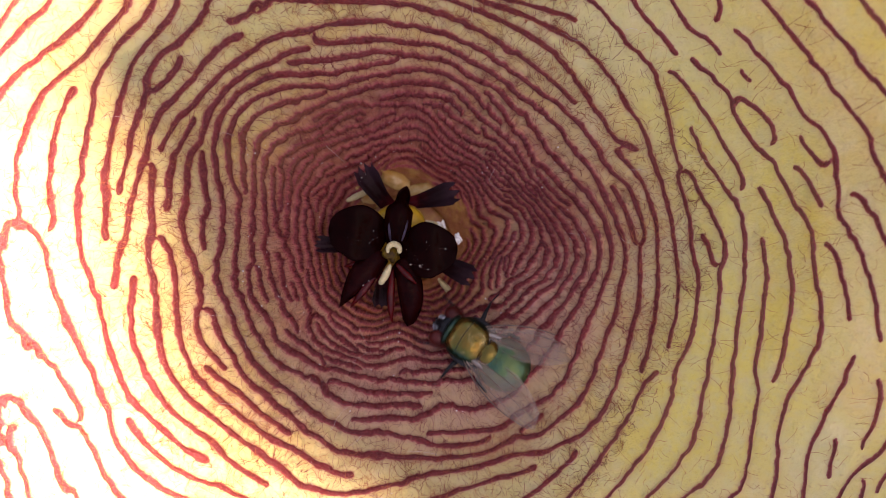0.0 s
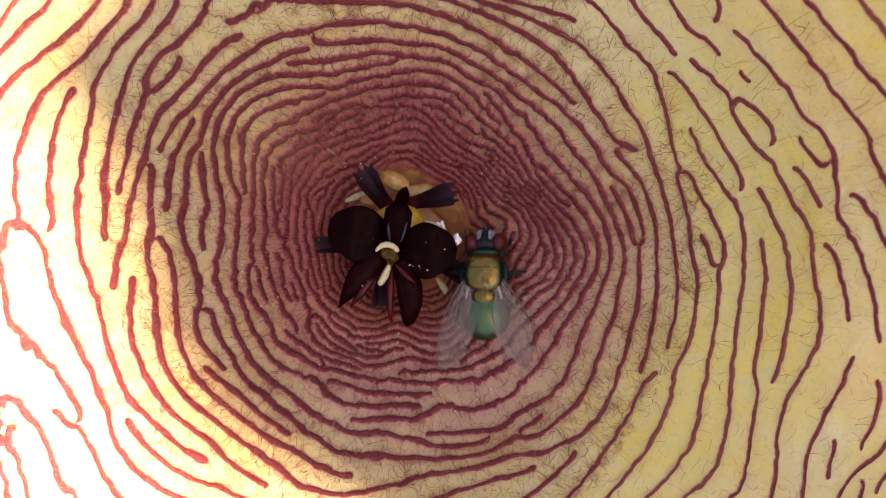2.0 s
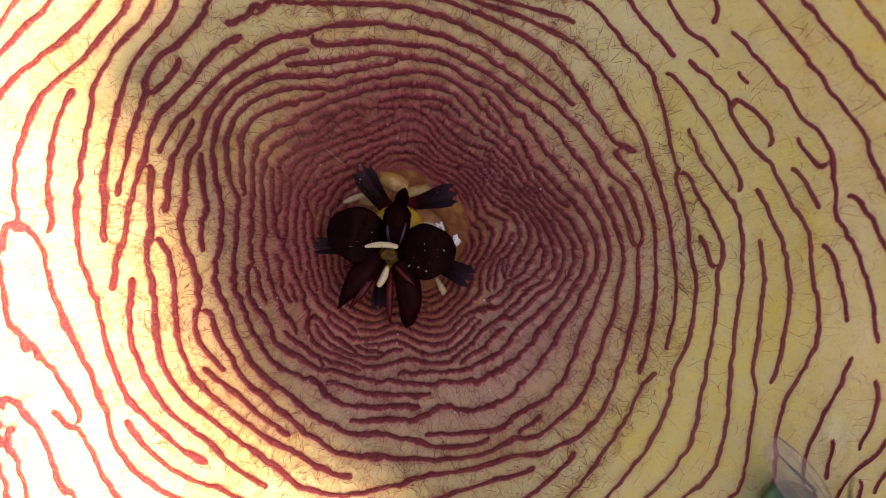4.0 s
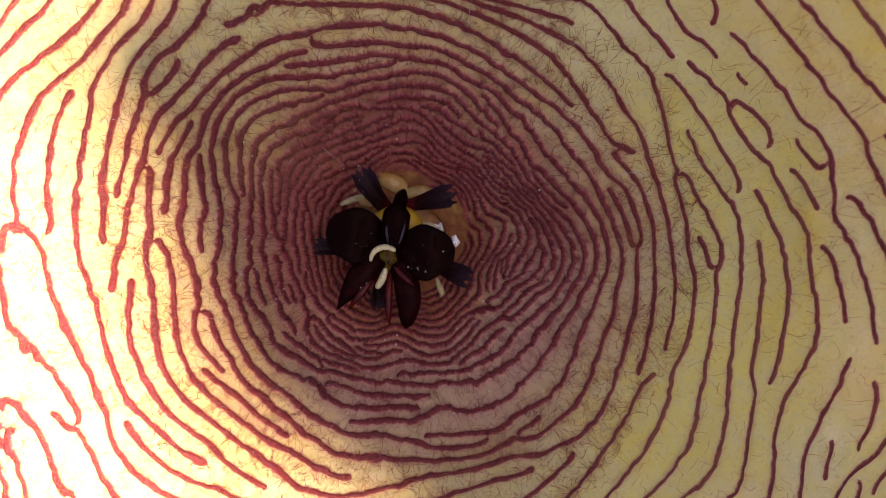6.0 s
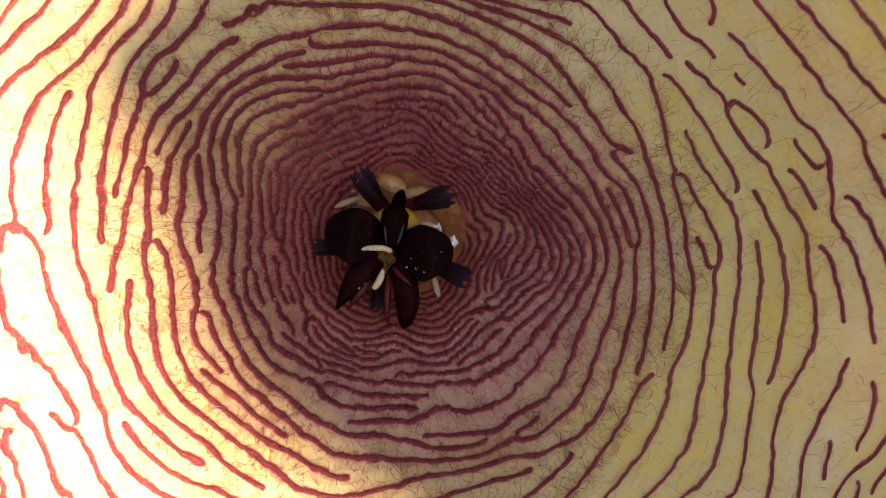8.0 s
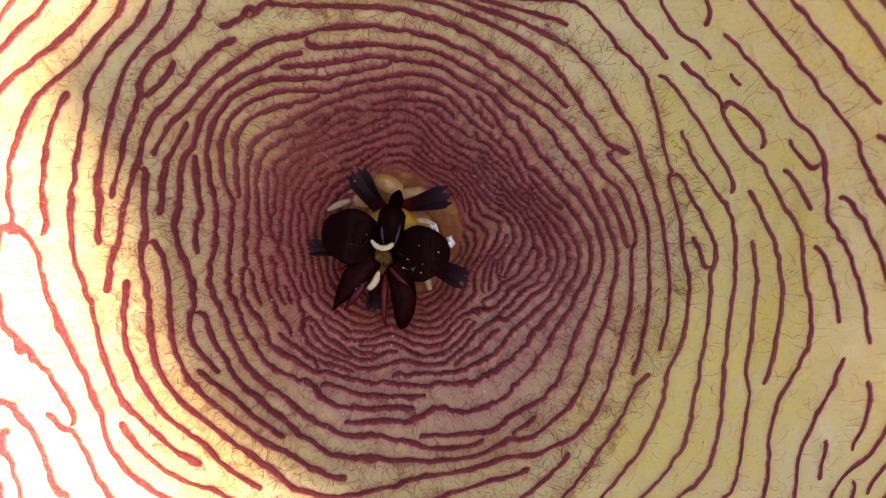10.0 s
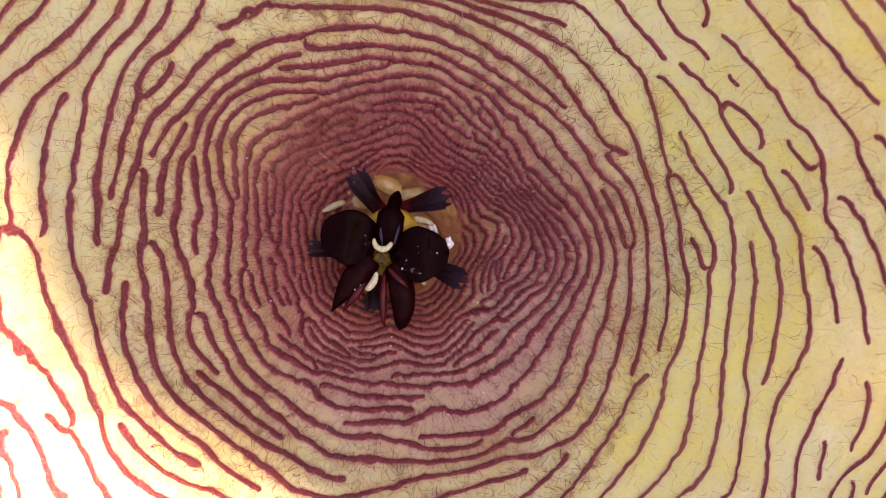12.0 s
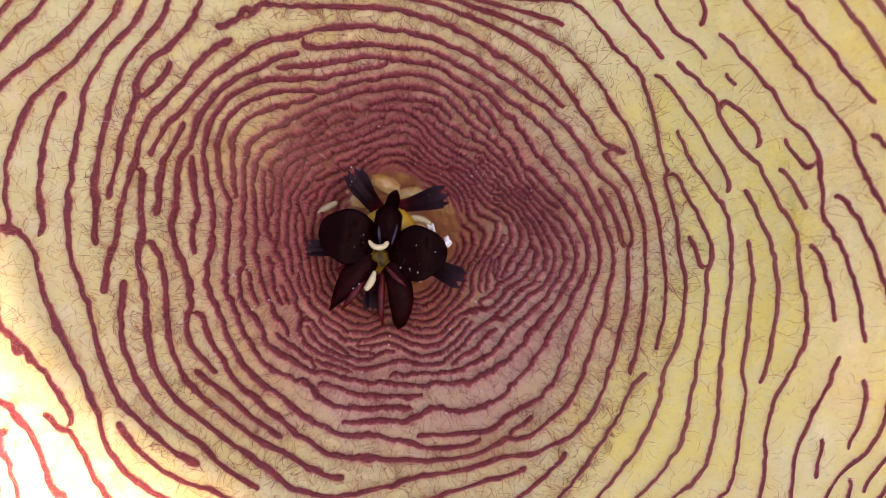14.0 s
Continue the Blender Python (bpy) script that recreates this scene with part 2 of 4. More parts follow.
def blade(bm, a, b, c, width, thick, keel=0.0, steps=18, sides=14, roll=0.0):
    """Adds a fleshy lobe along the bend a, b, c. width(s) and thick(s) give the half sizes in millimetres; keel lifts its middle."""
    rings = []
    for i in range(steps + 1):
        s = i / steps
        p = bent(a, b, c, s)
        along = (bent(a, b, c, min(s + 0.02, 1)) - bent(a, b, c, max(s - 0.02, 0))).normalized()
        side = along.cross(Vector((0, 0, 1))).normalized()
        up = side.cross(along)
        w, h, ring = width(s), thick(s), []
        cr, sr = math.cos(radians(roll)), math.sin(radians(roll))
        for k in range(sides):
            ang = 2 * math.pi * k / sides
            x, y = w * math.cos(ang), h * math.sin(ang)
            y += keel * (1 - (x / max(w, 1e-6)) ** 2) - keel * 0.5
            x, y = x * cr - y * sr, x * sr + y * cr
            q = p + side * x + up * y
            q += Vector((1, 1, 1)) * 0.05 * noise.noise(q * 0.9)
            ring.append(bm.verts.new(q * MM))
        rings.append(ring)
    for r0, r1 in zip(rings, rings[1:]):
        for k in range(sides):
            bm.faces.new((r0[k], r0[(k + 1) % sides], r1[(k + 1) % sides], r1[k]))
    bm.faces.new(rings[0])
    bm.faces.new(rings[-1])


# ---- the shape of the corolla: a five-sided bell that opens into spreading lobes (millimetres) ----
CORNER = radians(83)


def soft_step(x, a, b):
    t = np.clip((x - a) / (b - a), 0, 1)
    return t * t * (3 - 2 * t)


def five(th):
    """The corolla's outline round its axis: slightly pentagonal."""
    d = (th - CORNER + math.pi / 5) % (2 * math.pi / 5) - math.pi / 5
    d = math.pi / 5 - np.sqrt(d * d + 0.03)
    return 0.6 + 0.4 * math.cos(math.pi / 5) / np.cos(d) / 0.874


def bell(q):
    u = np.maximum(q - 6.5, 0) / 10.5
    return 15 * (1 - np.exp(-u ** 1.5)) - 0.0016 * np.maximum(q - 48, 0) ** 2


def height(x, y):
    """The flesh over the ground. The cup lies a little off the axis, and the wall is steepest on that side."""
    u, v = x - 0.5, y - 2.0
    th = np.arctan2(v, u)
    q = np.hypot(u, v) / five(th)
    rise = np.maximum(q - 6.2, 0) / (10.6 - 3.0 * np.cos(th - radians(80)))
    curl = 20 * soft_step(q, 22, 43) * soft_step(np.cos(th - radians(27)), 0.5, 1.0)       # one lobe curls up
    return 15 * (1 - np.exp(-rise ** 1.5)) + curl - 0.0016 * np.maximum(q - 48, 0) ** 2


def settle(x, y, z):
    """Slides places of the even bell, seen from its axis, on to the uneven one."""
    x, y = x / (77 - z), y / (77 - z)
    for _ in range(24):
        z = 0.4 * z + 0.6 * height(x * (77 - z), y * (77 - z))
    return x * (77 - z), y * (77 - z), z


def even(x, y):
    return bell(np.hypot(x, y) / five(np.arctan2(y, x)))


def normal_at(x, y):
    e = 0.4
    return Vector((float(height(x - e, y) - height(x + e, y)) / (2 * e), float(height(x, y - e) - height(x, y + e)) / (2 * e), 1)).normalized()


# The running number of the ridges against the distance from the axis, as waves round it: cosines from order 0, sines from order 1.
RIDGE_Q = (8.5, 11, 14, 17.5, 21, 25, 30, 36, 43)
RIDGE_COS = (
    (2.10, 0.09, -0.23, -0.20, 0.02, -0.14, -0.07, -0.15, 0.01, -0.08, -0.10),
    (5.53, 0.27, -0.42, -0.59, -0.19, -0.28, -0.05, 0.04, 0.01, -0.12, -0.06),
    (9.23, 0.63, -0.41, -0.50, -0.23, -0.44, -0.05, -0.27, -0.15, 0.06, -0.08),
    (12.30, 0.75, -0.38, -0.34, 0.11, -0.35, -0.04, -0.10, -0.08, -0.04, -0.13),
    (14.97, 0.87, -0.39, -0.26, 0.14, 0.08, -0.03, -0.17, 0.03, 0.05, -0.04),
    (17.78, 0.99, -1.19, -0.64, 1.04, 0.56, -0.63, -0.29, 0.30, 0.10, -0.15),
    (19.44, 0.84, -0.05, -0.15, 0.41, 0.15, -0.65, 0.15, 0.35, -0.19, -0.13),
    (21.62, 1.19, 0.14, -0.52, -0.15, 0.26, 0.32, 0.28, -0.61, -0.31, 0.30),
    (23.82, -0.73, 2.20, -0.84, 1.01, -0.70, 0.13, -0.38, -0.12, 0.31, 0.15),
)
RIDGE_SIN = (
    (-0.23, 0.08, 0.16, 0.05, -0.15, 0.02, 0.22, -0.00, -0.16, 0.02),
    (-0.07, 0.36, -0.01, 0.08, -0.26, -0.17, 0.09, -0.12, -0.24, -0.09),
    (0.22, 0.62, 0.42, 0.27, 0.27, -0.02, 0.08, 0.00, 0.08, 0.00),
    (0.76, 0.78, 0.07, 0.07, 0.08, -0.07, 0.18, -0.05, -0.05, 0.04),
    (0.96, 0.67, 0.17, 0.13, 0.26, -0.06, -0.05, 0.04, -0.02, 0.09),
    (2.13, 0.95, -0.83, -0.51, 1.06, 0.43, -0.40, -0.16, 0.17, 0.13),
    (1.12, 1.06, -0.33, -0.61, 1.33, 0.43, -1.03, -0.06, 0.38, -0.05),
    (-0.67, -0.28, 0.84, 0.08, 1.54, 0.21, -1.24, -0.46, 0.56, 0.35),
    (0.46, -1.26, 3.40, -1.56, 0.94, -0.78, 0.37, 0.20, 0.01, 0.06),
)
# Where a ridge ends or forks: distance and degrees; the ridge lies clockwise of the first kind and anticlockwise of the second.
ENDS_CLOCKWISE = (
    (24, 180.3), (28.2, 178.6), (23.6, 171.1), (20.1, 173.3), (17.2, 183.2), (23.8, 189.9), (18.7, 216.2), (24.1, 228.5), (23.2, 241.1), (20.3,
    257.8), (19.2, 239.9), (15.1, 275.7), (18.5, 293.4), (22, 300.1), (22.8, 309), (23.9, 332.6), (38.5, 345.8), (40.9, 343.8), (39.2, 335.4),
    (29.5, 0.5), (34.7, 359.6), (24.8, 1.1), (29.6, 22.5), (32.6, 10.8), (29.6, 8.7), (33.6, 15), (37, 5.9), (25.6, 21.8), (24.1, 13.8), (25.8,
    32.7), (32, 32.8), (27.9, 32.7), (41, 12.7), (22.8, 129.6), (18.9, 113.9), (18.2, 123.6), (21.5, 160.4), (20.1, 23.2), (18.6, 15), (12.1,
    167.4), (14.9, 164.3), (10.4, 25), (12.5, 25), (14, 280.1), (15.2, 62))
ENDS_ANTICLOCKWISE = (
    (30.2, 178.7), (28.9, 155.3), (20.5, 180), (22.2, 187.8), (19.9, 212.4), (18.1, 199.4), (26.4, 212.8), (16.5, 253.5), (14.7, 242.1), (17.2,
    276.6), (22.9, 330.9), (23.9, 337.7), (32.6, 338.8), (37.4, 349.8), (40.4, 348.1), (41.8, 335.6), (40.3, 330.8), (20, 359.3), (26.2, 355.8),
    (28.2, 8.7), (31.2, 14.9), (34.6, 4.7), (35.5, 10.7), (21.3, 21.4), (18.8, 38.7), (23.1, 52.1), (27.1, 34.4), (30, 30.6), (31.1, 35.5),
    (42.1, 16.3), (21.7, 128.4), (18.3, 116.5), (16.2, 92.6), (20.4, 150.1), (21.9, 164), (18.8, 156.7), (12, 109.2), (14.9, 118.1), (10.4,
    325), (12.2, 324.9), (15.4, 12))


# Short ridges between others: distance and degrees of the clockwise end, then of the anticlockwise end.
SHORT_RIDGES = ((30.9, 205.9, 29.6, 209.0), (33.8, 206.0, 35.8, 216.1), (31.2, 24.8, 31.0, 27.1), (43.4, 329.1, 42.8, 332.4), (44.6, 331.9, 45.8, 336.1), (19.5, 301.2, 19.1, 308.3), (23.6, 140.9, 23.9, 149.3))


# Small shifts of the ridges: distance, degrees, amount.
NUDGES = ((34.9, 208.0, 0.26), (36.1, 212.2, 0.2), (33.4, 213.6, -0.3), (33.3, 202.2, 0.3), (42.2, 338.2, -0.25))


def lattice(shape_u, shape_v, nu, nv, rng, wrap):
    """Smooth random values on a grid, nu by nv cells, read out on an even grid; wraps round in the second direction."""
    g = rng.uniform(-1, 1, (nu + 3, nv))
    u = np.linspace(0, nu, shape_u)
    v = np.linspace(0, nv, shape_v, endpoint=not wrap)

    def weights(x):
        i = np.floor(x).astype(int)
        f = x - i
        return i, [(1 - f) ** 3 / 6, (3 * f ** 3 - 6 * f ** 2 + 4) / 6, (-3 * f ** 3 + 3 * f ** 2 + 3 * f + 1) / 6, f ** 3 / 6]

    iu, wu = weights(u)
    iv, wv = weights(v)
    rows = sum(w[:, None] * g[np.clip(iu + k, 0, nu + 2)] for k, w in enumerate(wu))
    return sum(w[None, :] * rows[:, (iv + k - 1) % nv] for k, w in enumerate(wv)) * 1.6


def ridge_phase(q, th, x, y):
    """The running number of the ridge at each place: whole numbers lie on the crests."""
    ks = np.array(RIDGE_Q)
    co = np.hstack([np.array(RIDGE_COS), np.array(RIDGE_SIN)])
    tang = np.gradient(co, axis=0)
    tang[1:-1] = (co[2:] - co[:-2]) / (ks[2:] - ks[:-2])[:, None]
    tang[0], tang[-1] = (co[1] - co[0]) / (ks[1] - ks[0]), (co[-1] - co[-2]) / (ks[-1] - ks[-2])
    qq = np.clip(q, ks[0], ks[-1])
    i = np.clip(np.searchsorted(ks, qq) - 1, 0, len(ks) - 2)
    h = ks[i + 1] - ks[i]
    f = ((qq - ks[i]) / h)[:, None]
    h = h[:, None]
    wave = (2 * f ** 3 - 3 * f ** 2 + 1) * co[i] + (f ** 3 - 2 * f ** 2 + f) * h * tang[i] + (3 * f ** 2 - 2 * f ** 3) * co[i + 1] + (f ** 3 - f ** 2) * h * tang[i + 1]
    wave += np.minimum(q - ks[0], 0)[:, None] * tang[0] + np.maximum(q - ks[-1], 0)[:, None] * np.where(np.arange(co.shape[1]) < 1, 0.4, 0.0)
    n_cos = len(RIDGE_COS[0])
    ph = wave @ np.vstack([np.cos(np.outer(np.arange(n_cos), th)), np.sin(np.outer(np.arange(1, n_cos), th))])
    spots = [(r, a, -1) for r, a in ENDS_CLOCKWISE] + [(r, a, 1) for r, a in ENDS_ANTICLOCKWISE]
    for r, a, s in spots:
        c, d = math.cos(radians(a)), math.sin(radians(a))
        dx, dy = x - r * c, y - r * d
        ph = ph - s * np.arctan2(dy * c - dx * d, dx * c + dy * d) / (2 * math.pi)
    for r, a, much in NUDGES:
        ph += much * np.exp(-((x - r * math.cos(radians(a))) ** 2 + (y - r * math.sin(radians(a))) ** 2) / 5)
    for r, a, r1, a1 in SHORT_RIDGES:
        p0, p1 = r * complex(math.cos(radians(a)), math.sin(radians(a))), r1 * complex(math.cos(radians(a1)), math.sin(radians(a1)))
        d = np.hypot(x - (p0 + p1).real / 2, y - (p0 + p1).imag / 2)
        near, wide = d < 9, max(abs(p1 - p0), 1.6)
        z = x[near] + 1j * y[near]
        ph[near] -= np.angle((z - p0) / (z - p1)) / (2 * math.pi) * (1 - soft_step(d[near], min(wide, 5), min(wide * 3, 9)))
    draw = random.Random(7)
    for _ in range(46):                       # short extra ridges down in the bell
        r, a, gap, s = draw.uniform(7.0, 14.0), draw.uniform(0, 360), draw.uniform(12, 30), draw.choice((-1, 1))
        p0, p1 = (complex(r * math.cos(radians(k)), r * math.sin(radians(k))) for k in (a, a + gap))
        mid, wide = (p0 + p1) / 2, abs(p1 - p0)
        d = np.hypot(x - mid.real, y - mid.imag)
        near = d < wide * 2.2
        z = x[near] + 1j * y[near]
        ph[near] += s * np.angle((z - p0) / (z - p1)) / (2 * math.pi) * (1 - soft_step(d[near], wide * 0.9, wide * 2.2))
    return ph


RELIEF = {}                                   # how near each place of the flesh lies to a ridge


def corolla():
    rng = np.random.default_rng(7)
    flower = tagged(new("carrion_flower"), "giant cream starfish flower with wavy crimson ridges, open on the ground", "flower")
    n_th, n_in, n_out = 1800, 430, 50
    dense = np.linspace(4.5, 48, 4000)
    slant = dense / (77 - bell(dense))
    q_in = np.interp(np.linspace(slant[0], slant[-1], n_in), slant, dense)
    q = np.concatenate([q_in, 48 + (130 - 48) * np.linspace(0, 1, n_out + 1)[1:] ** 1.2])
    th = np.linspace(0, 2 * math.pi, n_th, endpoint=False)
    lobe = 0.16 + 0.84 * np.abs(np.cos((th - CORNER) * 2.5)) ** 1.3
    reach = np.where(q[:, None] > 48, 48 + (q[:, None] - 48) * lobe[None, :], q[:, None])
    r = reach * five(th)[None, :]
    x, y = r * np.cos(th), r * np.sin(th)
    ph = ridge_phase(q, th, x, y)
    flat_x, flat_y = x, y
    x, y, z = settle(x, y, bell(reach) + 0 * x)
    r = np.hypot(x, y)
    rows, cols = ph.shape
    deep = 1 - soft_step(q, 12.5, 21)[:, None]
    ph += (0.06 + 0.13 * deep) * lattice(rows, cols, 46, 70, rng, True) + (0.04 + 0.06 * deep) * lattice(rows, cols, 110, 200, rng, True) + 0.03 * lattice(rows, cols, 150, 420, rng, True)
    # distance to the nearest crest in millimetres
    dq = np.gradient(r, axis=0)
    slope = np.sqrt(dq ** 2 + np.gradient(z, axis=0) ** 2)
    step_p = np.angle(np.exp(2j * math.pi * (np.roll(ph, -1, 0) - np.roll(ph, 1, 0)))) / (4 * math.pi)
    step_t = np.angle(np.exp(2j * math.pi * (np.roll(ph, -1, 1) - np.roll(ph, 1, 1)))) / (4 * math.pi)
    per_mm = np.hypot(step_p / slope, step_t / (r * (th[1] - th[0])))
    dense = per_mm
    calm = soft_step(per_mm, 0.02, 0.08)
    per_mm = np.clip(per_mm, 0.13, 2.0)
    off = np.abs(ph - np.round(ph)) / per_mm
    inner = 1 - soft_step(q, 13, 25)[:, None]
    half = (0.150 + 0.068 * inner - 0.050 * np.cos(th)[None, :] * (1 - inner)) * (1 + 0.42 * lattice(rows, cols, 60, 150, rng, True)) + 0.02 * inner
    for far_out, turn in ENDS_CLOCKWISE + ENDS_ANTICLOCKWISE:       # ridges swell where they end or fork
        if far_out > 20:
            half *= 1 + 0.55 * np.exp(-((flat_x - far_out * math.cos(radians(turn))) ** 2 + (flat_y - far_out * math.sin(radians(turn))) ** 2) / 0.75)
    half = half * calm * (1 + 0.12 * lattice(rows, cols, 200, 500, rng, True))
    half = np.minimum(half, 0.24 / np.clip(dense, 0.3, 3.0))
    blend = soft_step(q, 19, 31)[:, None] * soft_step(np.cos(th - radians(24)), 0.40, 0.92)[None, :]      # washed-out ridges on one lobe
    half = half * (1 - 0.42 * blend)
    ridge = 1 - soft_step(off + (0.016 + 0.022 * inner) * lattice(rows, cols, 215, 850, rng, True), half * (0.40 - 0.25 * blend), half * (1.30 + 0.40 * blend) + 0.06 + 0.10 * blend)
    far = np.minimum(np.hypot(flat_x + 0.6, flat_y - 3.0) * 1.05, np.hypot(flat_x - 3.2, flat_y - 1.2) * 1.25)
    cup = 1 - soft_step(np.minimum(far, np.hypot(flat_x, flat_y) * 1.05) + 0.8 * lattice(rows, cols, 60, 30, rng, True), 3.7, 5.6)
    ridge *= soft_step(q, 4.8, 6.2)[:, None] * (1 - 0.85 * cup)
    crest = np.sqrt(np.clip(1 - (off / (half * 1.35 + 1e-3)) ** 2, 0, 1)) * soft_step(q, 4.6, 7.0)[:, None] * (1 - 0.8 * cup)
    halo = np.exp(-np.maximum(off - half, 0) / 0.36) * (0.62 + 0.30 * inner)
    RELIEF.update(q=q, near=np.exp(-off / (0.35 + 0.25 * inner)) * calm)
    smooth = soft_step(q, 5.5, 11)[:, None]
    lift = crest * (0.32 + 0.06 * inner - 0.14 * blend) * (1 + (0.12 + 0.22 * inner) * lattice(rows, cols, 210, 800, rng, True)) + (0.025 + 0.025 * inner) * smooth * lattice(rows, cols, 210, 800, rng, True) + 0.10 * smooth * lattice(rows, cols, 80, 260, rng, True) + 0.25 * lattice(rows, cols, 18, 24, rng, True)
    gx, gy = (height(x + 0.2, y) - height(x - 0.2, y)) / 0.4, (height(x, y + 0.2) - height(x, y - 0.2)) / 0.4
    lift = lift / np.sqrt(1 + gx ** 2 + gy ** 2)
    x, y, z = x - lift * gx, y - lift * gy, z + lift
    idx = np.arange(rows * cols).reshape(rows, cols)
    a, b = idx[:-1], idx[1:]
    faces = np.stack([a, b, np.roll(b, -1, 1), np.roll(a, -1, 1)], -1).reshape(-1, 4)
    me = mesh_from("corolla", np.stack([x, y, z], -1).reshape(-1, 3) * MM, faces, FLESH)
    lean = q[:, None] - 1.7 * np.cos(th - radians(-10))[None, :] + 1.6 * np.maximum(np.cos(th - radians(55)), 0)[None, :] ** 3
    inner = 1 - soft_step(lean, 11.5, 23.5)
    tone = inner * (0.88 + 0.25 * lattice(rows, cols, 30, 50, rng, True)) + 0 * x
    ember = (1 - soft_step(q, 7.0, 10.8))[:, None] * (1 - soft_step(flat_y, 1, 5))
    flush = 1 - soft_step(np.hypot(flat_x + 1.3, (flat_y - 4) * 0.9), 6, 12.5)
    flush = np.clip(flush + 0.5 * (1 - soft_step(q, 10, 19))[:, None] * np.maximum(np.cos(th - radians(165)), 0)[None, :] + 0.15 * lattice(rows, cols, 40, 40, rng, True), 0, 1)
    # mask of the painted sheen on the bell's south wall
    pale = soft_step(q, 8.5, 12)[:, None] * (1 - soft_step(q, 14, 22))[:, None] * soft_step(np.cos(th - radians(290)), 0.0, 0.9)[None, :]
    gold = np.clip(0.30 + 0.62 * np.cos(th - radians(35))[None, :] * soft_step(q, 17, 32)[:, None] + 0.6 * lattice(rows, cols, 12, 16, rng, True), 0, 1)
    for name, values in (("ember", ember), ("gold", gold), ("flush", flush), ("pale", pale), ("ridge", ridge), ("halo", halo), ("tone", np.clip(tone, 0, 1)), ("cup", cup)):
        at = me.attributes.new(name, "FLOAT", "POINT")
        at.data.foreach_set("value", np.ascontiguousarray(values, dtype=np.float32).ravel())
    ob = new("corolla", me)
    ob.parent = flower
    tagged(ob, "cream fleshy corolla with raised wavy crimson ridges")
    # the outside of the flesh, and the floor of the cup
    sel_r, sel_c = np.arange(0, rows, 10), np.arange(0, cols, 10)
    sel_r = np.unique(np.append(sel_r, rows - 1))
    bx, by, bz = (v[np.ix_(sel_r, sel_c)] for v in (x, y, z))
    idx = np.arange(bx.size).reshape(bx.shape)
    a, b = idx[:-1], idx[1:]
    faces = np.stack([a, np.roll(a, -1, 1), np.roll(b, -1, 1), b], -1).reshape(-1, 4)
    back = new("underside", mesh_from("underside", np.stack([bx, by, bz - 1.6], -1).reshape(-1, 3) * MM, faces, BACK))
    back.parent = flower
    tagged(back, "pale green smooth back of the corolla")
    bm = bmesh.new()
    ball(bm, (0, 0, -1.2), (5.6, 5.6, 1.45), seg=48, rings=16, dent=0.06)
    me = bpy.data.meshes.new("cup_floor")
    bm.to_mesh(me)
    bm.free()
    me.materials.append(plain("cup_floor", (0.24, 0.070, 0.010), (0.40, 0.19, 0.03), 420, 0.4, 0.0001, 1500).m)
    bm = bmesh.new()
    ball(bm, (-0.9, 5.9, 0.1), (1.6, 0.85, 0.7), (0, 0, -28), 28, 16, dent=0.22)
    ball(bm, (1.5, 5.0, 0.1), (1.3, 0.62, 0.6), (0, 0, 14), 24, 14, dent=0.22)
    ball(bm, (-4.1, 4.4, -0.5), (1.9, 1.0, 0.6), (0, 0, -32), 22, 14, dent=0.22)
    part("swelling", bm, plain("pale_swelling", (0.46, 0.24, 0.050), (0.62, 0.47, 0.20), 330, 0.2, 0.0001, 1800).m, flower, "cream yellow shiny swelling on the cup floor")
    floor = new("cup_floor", me)
    floor.parent = flower
    tagged(floor, "orange and yellow floor of the cup")
    return flower


